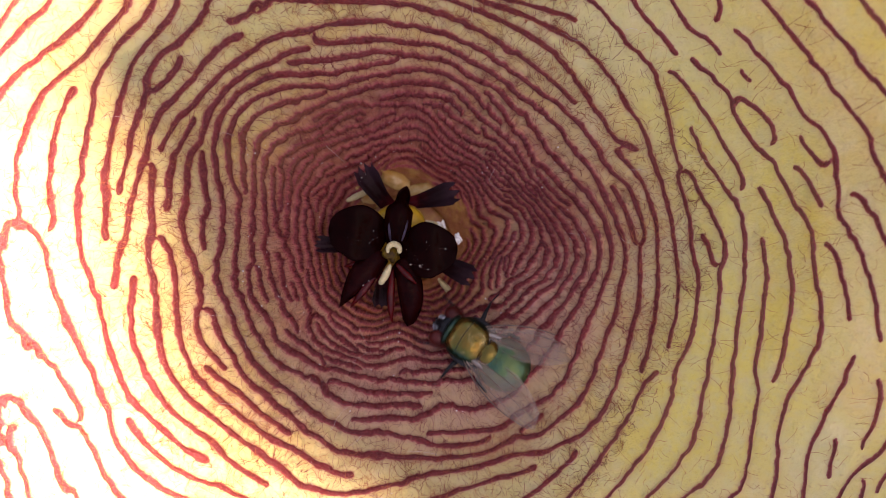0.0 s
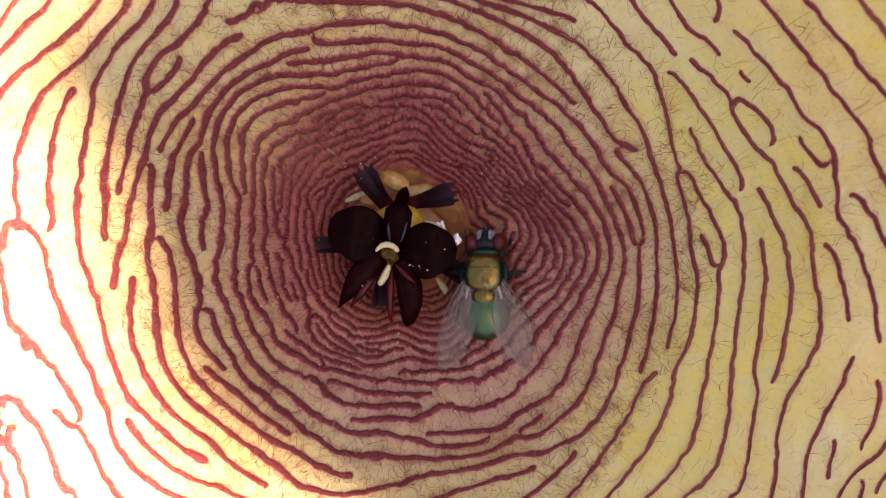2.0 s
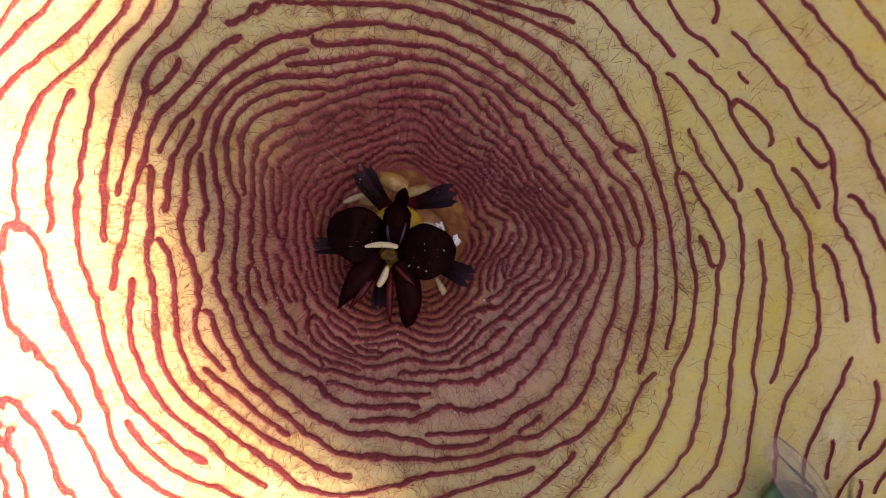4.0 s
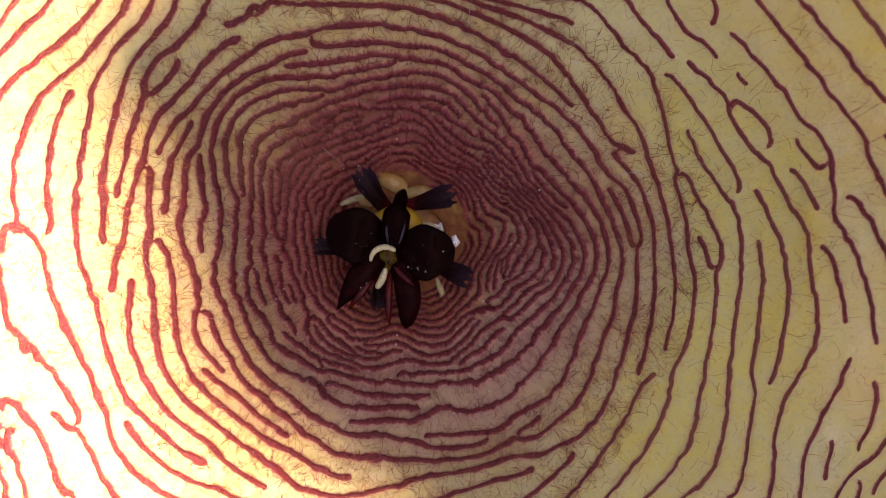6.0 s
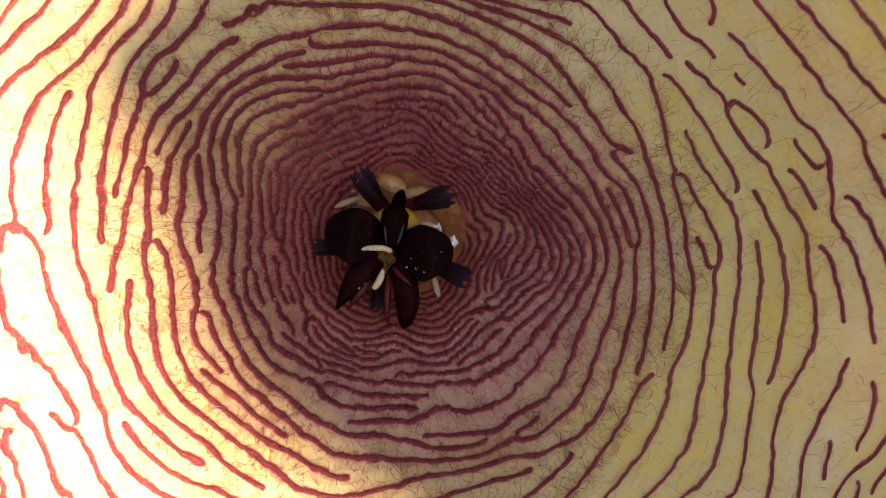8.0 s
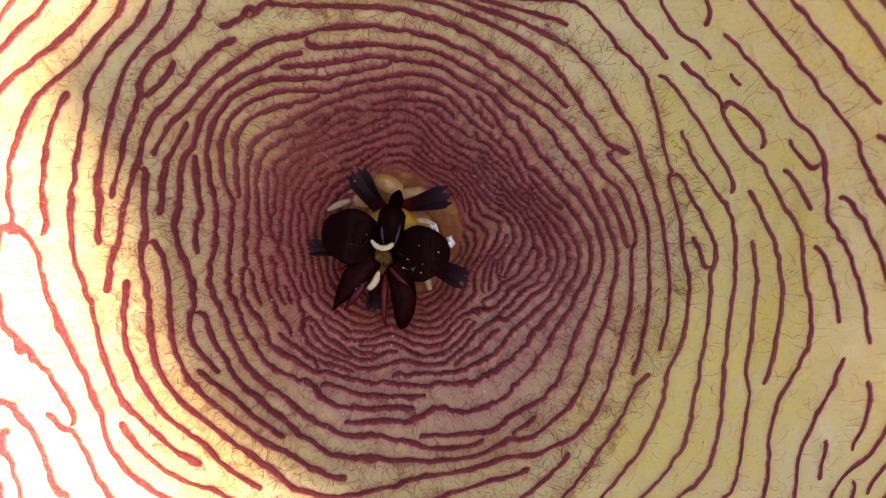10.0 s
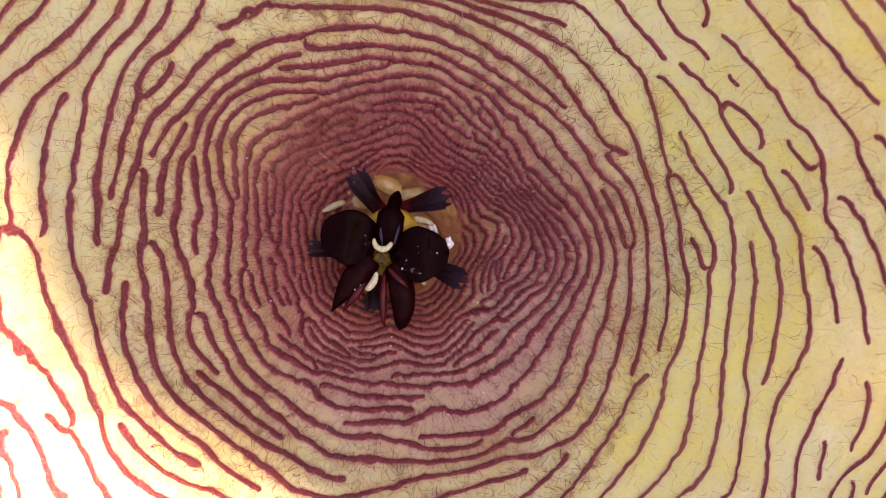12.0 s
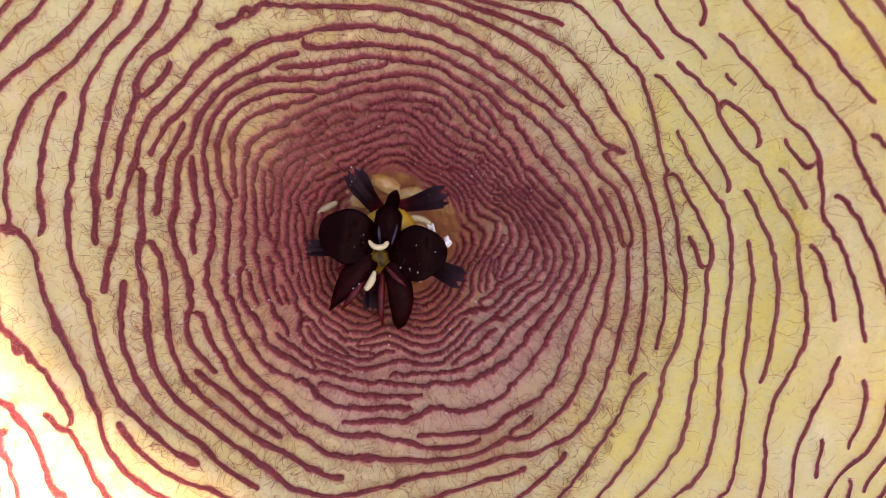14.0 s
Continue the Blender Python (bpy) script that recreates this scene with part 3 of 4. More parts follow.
def hairs(flower, name, count, size, thick, material, label, q_low, q_high, seed, lift=0.42, loose=0.12, thin_east=0.0, only_north_east=0.0):
    """Fine kinked hairs that lie on the flesh, all in one mesh."""
    rng = np.random.default_rng(seed)
    k = 6
    q = np.sqrt(rng.uniform(q_low ** 2, q_high ** 2, count * 6))
    th = rng.uniform(0, 2 * math.pi, count * 6)
    row = np.clip(np.searchsorted(RELIEF["q"], q), 0, len(RELIEF["q"]) - 1)
    col = (th / (2 * math.pi) * RELIEF["near"].shape[1]).astype(int)
    keep = np.flatnonzero(rng.uniform(0, 1, count * 6) < (loose + (1 - loose) * RELIEF["near"][row, col]) * (1 - thin_east * soft_step(np.cos(th - radians(20)), -0.6, 0.7) * soft_step(q, 17, 29)) * (1 - only_north_east * soft_step(-np.cos(th - radians(42)), -0.75, -0.3)))[:count]
    q, th, n = q[keep], th[keep], len(keep)
    r = q * five(th)
    pts = np.zeros((n, k, 3))
    pts[:, 0, 0], pts[:, 0, 1], _ = settle(r * np.cos(th), r * np.sin(th), bell(q))
    way = rng.uniform(0, 2 * math.pi, n)
    long = rng.uniform(0.5, 1.25, n) * size / (k - 1)
    for i in range(1, k):
        way = way + rng.normal(0, 0.38, n)
        pts[:, i, 0] = pts[:, i - 1, 0] + long * np.cos(way)
        pts[:, i, 1] = pts[:, i - 1, 1] + long * np.sin(way)
    arch = np.sin(np.linspace(0.12, 2.8, k))[None, :] * rng.uniform(0.35, 1.3, n)[:, None] * lift
    pts[:, :, 2] = height(pts[:, :, 0], pts[:, :, 1]) + arch + 0.12
    along = np.gradient(pts, axis=1)
    along /= np.linalg.norm(along, axis=2, keepdims=True) + 1e-9
    side = np.cross(along, np.array([0.2, 0.1, 0.97]))
    side /= np.linalg.norm(side, axis=2, keepdims=True) + 1e-9
    up = np.cross(side, along)
    taper = np.linspace(1.0, 0.45, k)[None, :, None] * thick * rng.uniform(0.7, 1.25, n)[:, None, None]
    ring = [pts + taper * (side * math.cos(a) + up * math.sin(a)) for a in (0, 2.094, 4.189)]
    v = np.stack(ring, 2).reshape(-1, 3)
    base = np.arange(n * k * 3).reshape(n, k, 3)
    a, b = base[:, :-1], base[:, 1:]
    faces = np.stack([a, np.roll(a, -1, 2), np.roll(b, -1, 2), b], -1).reshape(-1, 4)
    ob = new(name, mesh_from(name, v * MM, faces, material))
    ob.parent = flower
    return tagged(ob, label, kind="stuff")


def fan(bm, a, b, c, root, broad, teeth):
    """Adds a thin lobe along the bend a, b, c that widens from root to broad (half widths) and ends in blunt teeth."""
    tip = bm.verts.layers.float.new("tip")
    n, m, layers = 22, 24, []
    for lower in (0, 1):
        rows = []
        for i in range(n + 1):
            row = []
            for j in range(m + 1):
                v = 2 * j / m - 1
                notch = 0.12 * abs(math.cos(teeth * math.pi * j / m)) ** 1.3 * (1 - 0.35 * math.sin(7 * v + a[0]))
                s = i / n * (1 - notch - 0.07 * v * v)
                p = bent(a, b, c, s)
                along = (bent(a, b, c, min(s + 0.02, 1)) - bent(a, b, c, max(s - 0.02, 0))).normalized()
                side = along.cross(Vector((0, 0, 1))).normalized()
                up = side.cross(along)
                w = root + (broad - root) * s ** 1.4 + 0.05 * math.sin(6 * s + a[1])
                thick = (0.20 - 0.12 * s) * (1 - 0.7 * v * v)
                q = p + side * v * w + up * (0.32 * v * v * w - thick * lower + 0.03 * math.sin(v * 9 + 3 * s))
                vert = bm.verts.new(q * MM)
                vert[tip] = s
                row.append(vert)
            rows.append(row)
        for r0, r1 in zip(rows, rows[1:]):
            for j in range(m):
                bm.faces.new((r0[j], r0[j + 1], r1[j + 1], r1[j]))
        layers.append(rows)
    top, low = layers
    for j in range(m):
        bm.faces.new((top[-1][j], top[-1][j + 1], low[-1][j + 1], low[-1][j]))
        bm.faces.new((top[0][j], low[0][j], low[0][j + 1], top[0][j + 1]))
    for i in range(n):
        for j in (0, m):
            bm.faces.new((top[i][j], top[i + 1][j], low[i + 1][j], low[i][j]))


def corona(flower):
    """The dark crown in the cup: flat discs, keeled horns and forked outer lobes round a yellow column."""
    bm = bmesh.new()
    ball(bm, (-0.9, 0.1, 2.2), (2.3, 3.0, 2.6), dent=0.08)
    ball(bm, (-0.53, 1.7, 3.9), (2.45, 1.75, 1.25), dent=0.05)
    part("column", bm, YELLOW, flower, "yellow fleshy column under the dark lobes")

    def disc(s):
        return 2.44 * math.sqrt(max(0.0, 1 - (2 * s - 1) ** 2)) * (1 + 0.05 * math.sin(5 * s) + 0.025 * math.sin(14 * s + 1)) + 0.05

    for a, b, c in (((-1.75, 0.0, 5.0), (-4.35, 0.62, 6.1), (-7.0, 0.85, 5.6)), ((-0.5, -1.1, 5.0), (2.1, -0.95, 6.1), (4.85, -0.75, 5.6))):
        bm = bmesh.new()
        blade(bm, a, b, c, disc, lambda s: 0.24 * math.sin(math.pi * min(1, 0.1 + 0.88 * s)) ** 0.5 + 0.02, -0.22, 26, 20)
        part("disc_lobe", bm, DARK, flower, "glossy black rounded inner lobe")
    horn = lambda w: (lambda s: w * (0.5 + 0.5 * math.sin(math.pi * min(1, s * 1.15))) * (1 - s ** 5) ** 0.5 + 0.03)
    thin = lambda t: (lambda s: t * (1 - s ** 4) ** 0.5 + 0.03)
    pointed = lambda w: (lambda s: w * (0.62 + 0.38 * math.sin(math.pi * min(1, 0.1 + s * 0.95))) * (1 - s ** 2.6) ** 0.7 + 0.05)
    squared = lambda w: (lambda s: w * (0.62 + 0.38 * math.sin(math.pi * min(1, 0.1 + s * 0.9))) * (1 - 0.35 * s ** 7) * (1 - s ** 40) ** 0.5 + 0.03)
    stepped = lambda w: (lambda s: w * (1 - 0.30 * (1 - min(1, s * 3)) ** 2) * (1 - 0.50 * float(soft_step(np.array(s), 0.56, 0.72))) * (1 - s ** 22) ** 0.5 + 0.03)
    for a, b, c, w, k, shape in (((-0.84, -0.5, 5.3), (-0.52, 2.4, 6.5), (0.12, 4.85, 4.6), 1.24, 0.5, stepped),
                          ((-2.2, -1.4, 5.0), (-4.12, -3.45, 5.6), (-6.1, -6.35, 4.5), 1.28, 0.35, pointed),
                          ((-0.4, -2.0, 5.0), (0.55, -4.8, 5.6), (0.30, -8.1, 4.4), 1.18, 0.35, squared)):
        bm = bmesh.new()
        blade(bm, a, b, c, shape(w), thin(0.32), k, 26, 18)
        part("horn_lobe", bm, DARK if shape is stepped else MAROON, flower, "dark maroon keeled inner lobe")
    for a, b, c, w in (((-1.06, -2.6, 4.6), (-1.3, -5.6, 5.0), (-1.15, -7.9, 4.0), 0.34), ((-2.6, -1.6, 5.1), (-4.2, -2.1, 5.1), (-5.7, -2.55, 4.4), 0.3),
                       ((-0.7, -2.3, 6.1), (0.26, -3.25, 6.6), (1.1, -4.05, 6.2), 0.28), ((-2.6, -3.2, 5.3), (-3.9, -4.8, 5.7), (-5.05, -6.35, 4.8), 0.33)):
        bm = bmesh.new()
        blade(bm, a, b, c, horn(w), thin(0.2), 0.05, 14, 10)
        part("slender_lobe", bm, RED, flower, "slender dark red lobe")
    # two raised pale strips stand in for reflections along the upper horn
    for x in (-0.66, 0.60):
        bm = bmesh.new()
        blade(bm, (-0.8 + x * 0.8, -0.1, 6.15), (-0.60 + x * 1.12, 1.35, 6.68), (-0.36 + x * 0.85, 3.0, 6.50), lambda s: 0.17 * math.sin(math.pi * (0.08 + 0.86 * s)) + 0.02, lambda s: 0.10, 0.03, 16, 8)
        part("gloss_strip", bm, GLOSS, flower, "pale lilac strip in place of gloss on the upper lobe")
    for a, b, c, w0, w1, teeth in (((-1.3, 3.0, 2.6), (-2.75, 4.7, 3.4), (-4.15, 7.1, 4.1), 0.75, 1.22, 4), ((0.3, 3.5, 2.6), (2.5, 3.95, 3.6), (5.25, 4.7, 4.1), 0.62, 1.26, 3),
                              ((-4.2, -0.4, 2.6), (-6.6, -0.5, 3.1), (-8.6, -0.35, 3.4), 0.6, 0.95, 4), ((2.6, -1.9, 2.6), (4.7, -2.75, 3.3), (6.75, -3.75, 3.7), 0.7, 1.2, 3),
                              ((-2.0, -3.0, 2.3), (-2.15, -5.0, 2.6), (-2.2, -6.6, 2.6), 0.65, 1.0, 3)):
        bm = bmesh.new()
        fan(bm, a, b, c, w0, w1, teeth)
        part("forked_lobe", bm, LILAC, flower, "lilac black forked outer lobe")
    bm = bmesh.new()
    ball(bm, (-1.35, -1.2, 5.9), (0.75, 0.7, 0.5), dent=0.2)
    ball(bm, (-1.15, -1.75, 5.9), (0.3, 0.45, 0.35), dent=0.2)
    part("anther_head", bm, plain("anther", (0.13, 0.075, 0.008), (0.02, 0.008, 0.003), 1100, 0.3, Specular_IOR_Level=0.12).m, flower, "small tawny head at the centre of the crown")


def larva(label, x, y, z, parts=13, thick=0.30):
    """A maggot in rigid rings; its rings are placed by larva_rings()."""
    ob = tagged(new("fly_larva"), label, "larva", "larvae in the flower")
    ob.location = Vector((x, y, z)) * MM
    rings = []
    for i in range(parts):
        s = i / (parts - 1)
        bm = bmesh.new()
        w = thick * (0.62 + 0.5 * math.sin(math.pi * (0.15 + 0.62 * s))) * (1 - 0.35 * s ** 4)
        ball(bm, (0, 0, 0), (0.26, w, w), seg=14, rings=10, dent=0.03)
        rings.append(part("ring", bm, LARVA, ob))
    return ob, rings


def larva_rings(parts, length, heading, bend):
    """Poses of a maggot's rings on an arc: heading at its middle and whole bend, in degrees."""
    out, n = [], 40
    pts, p = [], Vector((0, 0))
    for i in range(n + 1):
        a = radians(heading + bend * (i / n - 0.5))
        pts.append((p.copy(), a))
        p = p + Vector((math.cos(a), math.sin(a))) * length / n
    mid = pts[n // 2][0]
    for k in range(parts):
        p, a = pts[round(k / (parts - 1) * n)]
        q = (p - mid) * MM
        out.append(pose(q.x, q.y, 0.00004 * math.sin(k * 1.7), 0, 0, math.degrees(a)))
    return out


def eggs():
    rng = random.Random(3)
    bm = bmesh.new()
    ball(bm, (0, 0, 0), (0.12, 0.32, 0.12), seg=10, rings=8)
    for cx, cy, cz, n, spread in ((4.75, 0.0, 5.3, 14, 0.42), (3.3, 1.45, 5.3, 7, 0.36)):
        heap = tagged(new("egg_cluster"), "small white heap of fly eggs on a black lobe", "eggs", "egg heaps")
        heap.location = Vector((cx, cy, cz)) * MM
        first = part("egg", bm.copy(), EGG, heap)
        for k in range(n):
            egg = first if k == 0 else new("egg", first.data)
            egg.parent = heap
            egg.matrix_basis = pose(rng.gauss(0, spread * 0.45) * MM, rng.gauss(0, spread * 0.6) * MM, rng.uniform(-0.3, 0.4) * MM, rng.uniform(-25, 25), 0, rng.uniform(-70, 70))
    bm.free()


def grains(flower):
    """Tiny pale grains that stick to the flesh; on the dark lobes they also stand in for glints."""
    rng = random.Random(11)
    bm = bmesh.new()
    for _ in range(170):
        q, a = rng.uniform(8, 17), rng.uniform(0, 2 * math.pi)
        r = q * float(five(np.array(a)))
        x, y, _ = settle(r * math.cos(a), r * math.sin(a), float(bell(q)))
        s = 0.02 + 0.065 * rng.random() ** 2
        ball(bm, (x, y, float(height(x, y)) + 0.35), (s, s * rng.uniform(0.7, 1.2), s), (0, 0, rng.uniform(0, 90)), 7, 5)
    # white dots on the dark lobes: grains, and modelled glints
    for cx, cy, n in ((-4.6, -0.2, 7), (-3.2, 0.4, 4), (1.7, -2.2, 11), (2.7, -0.6, 5), (0.9, -1.0, 4), (-3.4, 5.6, 4), (3.2, 4.3, 4), (-4.4, -4.2, 4)):
        for _ in range(n):
            s = 0.012 + 0.050 * rng.random() ** 3.5
            top = 6.35 if abs(cy) < 2.5 else 4.0 if cy > 0 else 5.9
            ball(bm, (cx + rng.gauss(0, 0.75), cy + rng.gauss(0, 0.42), top), (s * rng.uniform(0.7, 1.7), s, s), (0, 0, rng.uniform(0, 180)), 6, 5)
    me = bpy.data.meshes.new("grains_and_glints")
    bm.to_mesh(me)
    bm.free()
    me.materials.append(EGG)
    tagged(new("grains_and_glints", me), "tiny white grains over the flesh, with glint dots on the dark lobes", "pollen", kind="stuff")


# ---- the fly: forward is +y, feet at z = 0, millimetres ----
def wing_mesh(side):
    """A veined membrane wing from its root at the origin, pointing backwards."""
    bm = bmesh.new()
    n, m, grid = 22, 9, []
    for i in range(n + 1):
        s = i / n
        front = 0.35 + 0.5 * math.sin(math.pi * min(1, s * 0.9)) - 0.25 * s ** 6
        rear = -0.2 - 2.05 * math.sin(math.pi * (0.05 + 0.83 * s)) ** 0.8
        if s > 0.9:
            k = ((s - 0.9) / 0.1) ** 2
            rear, front = rear + (0.0 - rear) * 0.75 * k, front - (front + 0.3) * 0.75 * k
        grid.append([bm.verts.new(Vector((side * (front + (rear - front) * j / m), -8.6 * s, 0.10 * math.sin(j * 1.3 + s * 5) - 0.2 * s * s)) * MM) for j in range(m + 1)])
    for i in range(n):
        for j in range(m):
            bm.faces.new((grid[i][j], grid[i][j + 1], grid[i + 1][j + 1], grid[i + 1][j]))
    return bm


def veins(side):
    bm = bmesh.new()
    for a, b, c, w in (((0.35, 0.0), (0.95, -3.6), (0.1, -7.1), 0.075), ((0.2, 0.0), (0.45, -3.4), (-0.15, -7.2), 0.05), ((0.0, 0.0), (-0.35, -3.5), (-0.7, -7.0), 0.045),
                       ((-0.1, 0.0), (-1.0, -2.8), (-1.35, -6.4), 0.04), ((-0.15, 0.0), (-1.45, -1.9), (-1.9, -4.6), 0.035)):
        pts = []
        for i in range(9):
            s = i / 8
            p = bent((*a, 0), (*b, 0), (*c, 0), s)
            pts.append((side * p.x * 1.1, p.y * 1.16, 0.06 - 0.2 * (p.y / 7.4) ** 2))
        tube(bm, pts, [w * (1 - 0.5 * i / 8) for i in range(9)], 5)
    return bm


def fly():
    body = tagged(new("green_bottle_fly"), "metallic gold and green blowfly with smoky clear wings", "fly")
    def boxy(bm, centre, half, power=0.72):
        for v in ball(bm, (0, 0, 0), (1, 1, 1), seg=40, rings=26):
            u = v.co / MM
            u = Vector([math.copysign(abs(c) ** power, c) for c in u])
            v.co = Vector([centre[k] + half[k] * u[k] for k in range(3)]) * MM

    bm = bmesh.new()
    boxy(bm, (0, 0.25, 2.5), (2.08, 2.0, 1.6), 0.80)
    thorax = part("thorax", bm, GOLD, body, "coppery gold thorax with dark green flanks")
    bm = bmesh.new()
    tube(bm, [(1.80 * math.sin(a), 0.62 + 0.06 * math.cos(2 * a), 2.56 + 1.54 * math.cos(a) ** 0.45) for a in (radians(-60 + 10 * k) for k in range(13))], [0.035] * 13, 6)
    part("suture", bm, BLACK, thorax, "dark groove across the back")
    bm = bmesh.new()
    tube(bm, [(1.25 * math.sin(a), -1.42 - 0.18 * math.cos(a), 3.1 + 0.62 * math.cos(a)) for a in (radians(-70 + 14 * k) for k in range(11))], [0.05] * 11, 6)
    part("suture", bm, BLACK, thorax, "dark groove before the shield")
    for s in (-1, 1):
        bm = bmesh.new()
        blade(bm, (s * 1.72, 1.3, 2.75), (s * 1.98, -0.4, 3.05), (s * 1.45, -2.2, 3.1), lambda v: 0.30 * math.sin(math.pi * (0.1 + 0.8 * v)), lambda v: 0.16, 0.05, 12, 10)
        part("side_plate", bm, BLACK, thorax, "black plate along the flank")
    bm = bmesh.new()
    ball(bm, (0, 2.15, 2.4), (1.6, 0.5, 1.25), seg=24, rings=14)
    part("collar", bm, NECK, body, "dark green collar")
    bm = bmesh.new()
    ball(bm, (0, -1.95, 3.1), (1.2, 0.95, 0.75), seg=24, rings=14)
    part("scutellum", bm, GOLD, body)
    cuts = (-1.7, -3.0, -4.1, -5.0, -5.95)
    for k in range(4):
        bm = bmesh.new()
        rows, seg, n = [], 30, 7
        for i in range(n + 1):
            y = cuts[k] + (cuts[k + 1] - cuts[k]) * i / n
            u = math.sqrt(max(0.004, 1 - ((y + 3.55) / 2.45) ** 2)) * (1 + 0.007 * math.sin(math.pi * (i / n) ** 0.7))
            rows.append([bm.verts.new(Vector((2.40 * u * math.cos(a), y, 2.2 - 0.06 * k + 1.5 * u * math.sin(a))) * MM) for a in (2 * math.pi * m / seg for m in range(seg))])
        for r0, r1 in zip(rows, rows[1:]):
            for m in range(seg):
                bm.faces.new((r0[m], r0[(m + 1) % seg], r1[(m + 1) % seg], r1[m]))
        if k == 3:
            bm.faces.new(rows[-1])
        part("abdomen_ring", bm, GREEN, body, "blue green metallic ring of the abdomen")
    bm = bmesh.new()
    ball(bm, (0, 3.05, 2.15), (1.55, 0.75, 1.15), seg=24, rings=14)
    head = part("head", bm, BLACK, body, "dark head with a silver face")
    for s in (-1, 1):
        bm = bmesh.new()
        ball(bm, (s * 1.28, 3.2, 2.3), (0.82, 0.98, 1.1), (0, 0, s * -14), 24, 16)
        part("eye", bm, EYE, head, "dark red compound eye")
    bm = bmesh.new()
    for s in (-1, 1):
        ball(bm, (s * 0.55, 3.75, 2.45), (0.34, 0.72, 0.62), (0, 0, s * 10), 18, 12, dent=0.12)
        ball(bm, (s * 0.62, 4.15, 1.9), (0.34, 0.34, 0.6), (0, 0, 0), 14, 10, dent=0.12)
    part("face", bm, SILVER, head, "silvery white face")
    bm = bmesh.new()
    blade(bm, (0, 2.7, 3.1), (0, 3.55, 3.12), (0, 4.35, 2.5), lambda v: 0.30 + 0.12 * v, lambda v: 0.12, 0.04, 12, 10)
    part("brow_stripe", bm, BLACK, head, "dark stripe between the eyes")
    for s in (-1, 1):
        bm = bmesh.new()
        tube(bm, ((s * 0.16, 4.3, 2.5), (s * 0.24, 4.65, 2.4), (s * 0.32, 4.85, 2.1)), (0.11, 0.13, 0.06))
        part("antenna", bm, BLACK, head)
    bm = bmesh.new()
    tube(bm, ((0, 3.7, 1.7), (0, 4.0, 1.0), (0, 4.1, 0.4)), (0.28, 0.22, 0.3))
    part("proboscis", bm, BLACK, head)
    rng = random.Random(5)
    bm = bmesh.new()
    for _ in range(44):
        y, x = rng.uniform(-2.6, 1.8), rng.uniform(-1.5, 1.5)
        z = 2.4 + 1.45 * math.sqrt(max(0.05, 1 - (x / 1.8) ** 2 - (y / 2.3) ** 2 if y > -2 else 1 - (x / 1.7) ** 2 - ((y + 4) / 2.6) ** 2)) * (1 if y > -2 else 0.85)
        tube(bm, ((x, y, z - 0.1), (x * 1.06, y - 0.25, z + 0.28), (x * 1.1, y - 0.6, z + 0.42)), (0.03, 0.022, 0.008), 4)
    part("bristles", bm, BLACK, body, "short black bristles")
    wings = []
    for s in (-1, 1):
        wing = part("wing", wing_mesh(s), WING, body, "smoky transparent wing")
        part("vein", veins(s), VEIN, wing, "fine brown wing veins")
        bm = bmesh.new()
        ball(bm, (s * -0.25, -0.95, 0.02), (0.15, 0.85, 0.10), (0, 0, s * -8), 16, 8, dent=0.1)
        part("squama", bm, SCALE, wing, "pale scale at the wing root")
        wings.append(wing)
    for s in (-1, 1):
        for hip, knee, ankle, toe in (((0.8, 1.3, 1.3), (1.9, 2.6, 2.2), (2.3, 3.9, 0.5), (2.5, 5.0, 0.1)),
                                      ((1.1, 0.1, 1.2), (3.1, 0.4, 2.3), (4.4, 0.7, 0.7), (5.6, 0.6, 0.1)),
                                      ((1.0, -1.1, 1.2), (2.6, -2.5, 2.0), (3.1, -4.4, 0.6), (3.5, -6.0, 0.1))):
            a, b, c, d = (Vector((s * p[0], p[1], p[2])) for p in (hip, knee, ankle, toe))
            bm = bmesh.new()
            tube(bm, (a, (a + b) / 2 + Vector((0, 0, 0.1)), b), (0.26, 0.28, 0.17))
            leg = part("leg", bm, BLACK, body, "black bristly leg")
            bm = bmesh.new()
            tube(bm, (b, (b + c) / 2, c), (0.16, 0.13, 0.10))
            part("shin", bm, BLACK, leg)
            bm = bmesh.new()
            tube(bm, (c, (c * 2 + d) / 3, (c + d * 2) / 3, d), (0.09, 0.07, 0.07, 0.05), 5)
            part("foot", bm, BLACK, leg)
    return body, wings, head


def fly_pose(x, y, heading, lean=0.4, pitch=0.0, roll=0.0):
    """On the flesh at x, y (millimetres), facing heading (degrees), leaning with the slope; pitch lifts the head, roll the left side."""
    x, y, _ = settle(x, y, float(even(x, y)))
    up = (normal_at(x, y) * lean + Vector((0, 0, 1 - lean))).normalized()
    fwd = Vector((math.cos(radians(heading)), math.sin(radians(heading)), 0))
    fwd = (fwd - up * fwd.dot(up)).normalized()
    side = fwd.cross(up)
    m = Matrix((side, fwd, up)).transposed().to_4x4()
    m.translation = (Vector((x, y, float(height(x, y)))) + up * 0.25) * MM
    lift = Matrix.Translation((0, 0, 2.5 * MM))
    return m @ lift @ pose(0, 0, 0, pitch, roll, 0) @ lift.inverted()


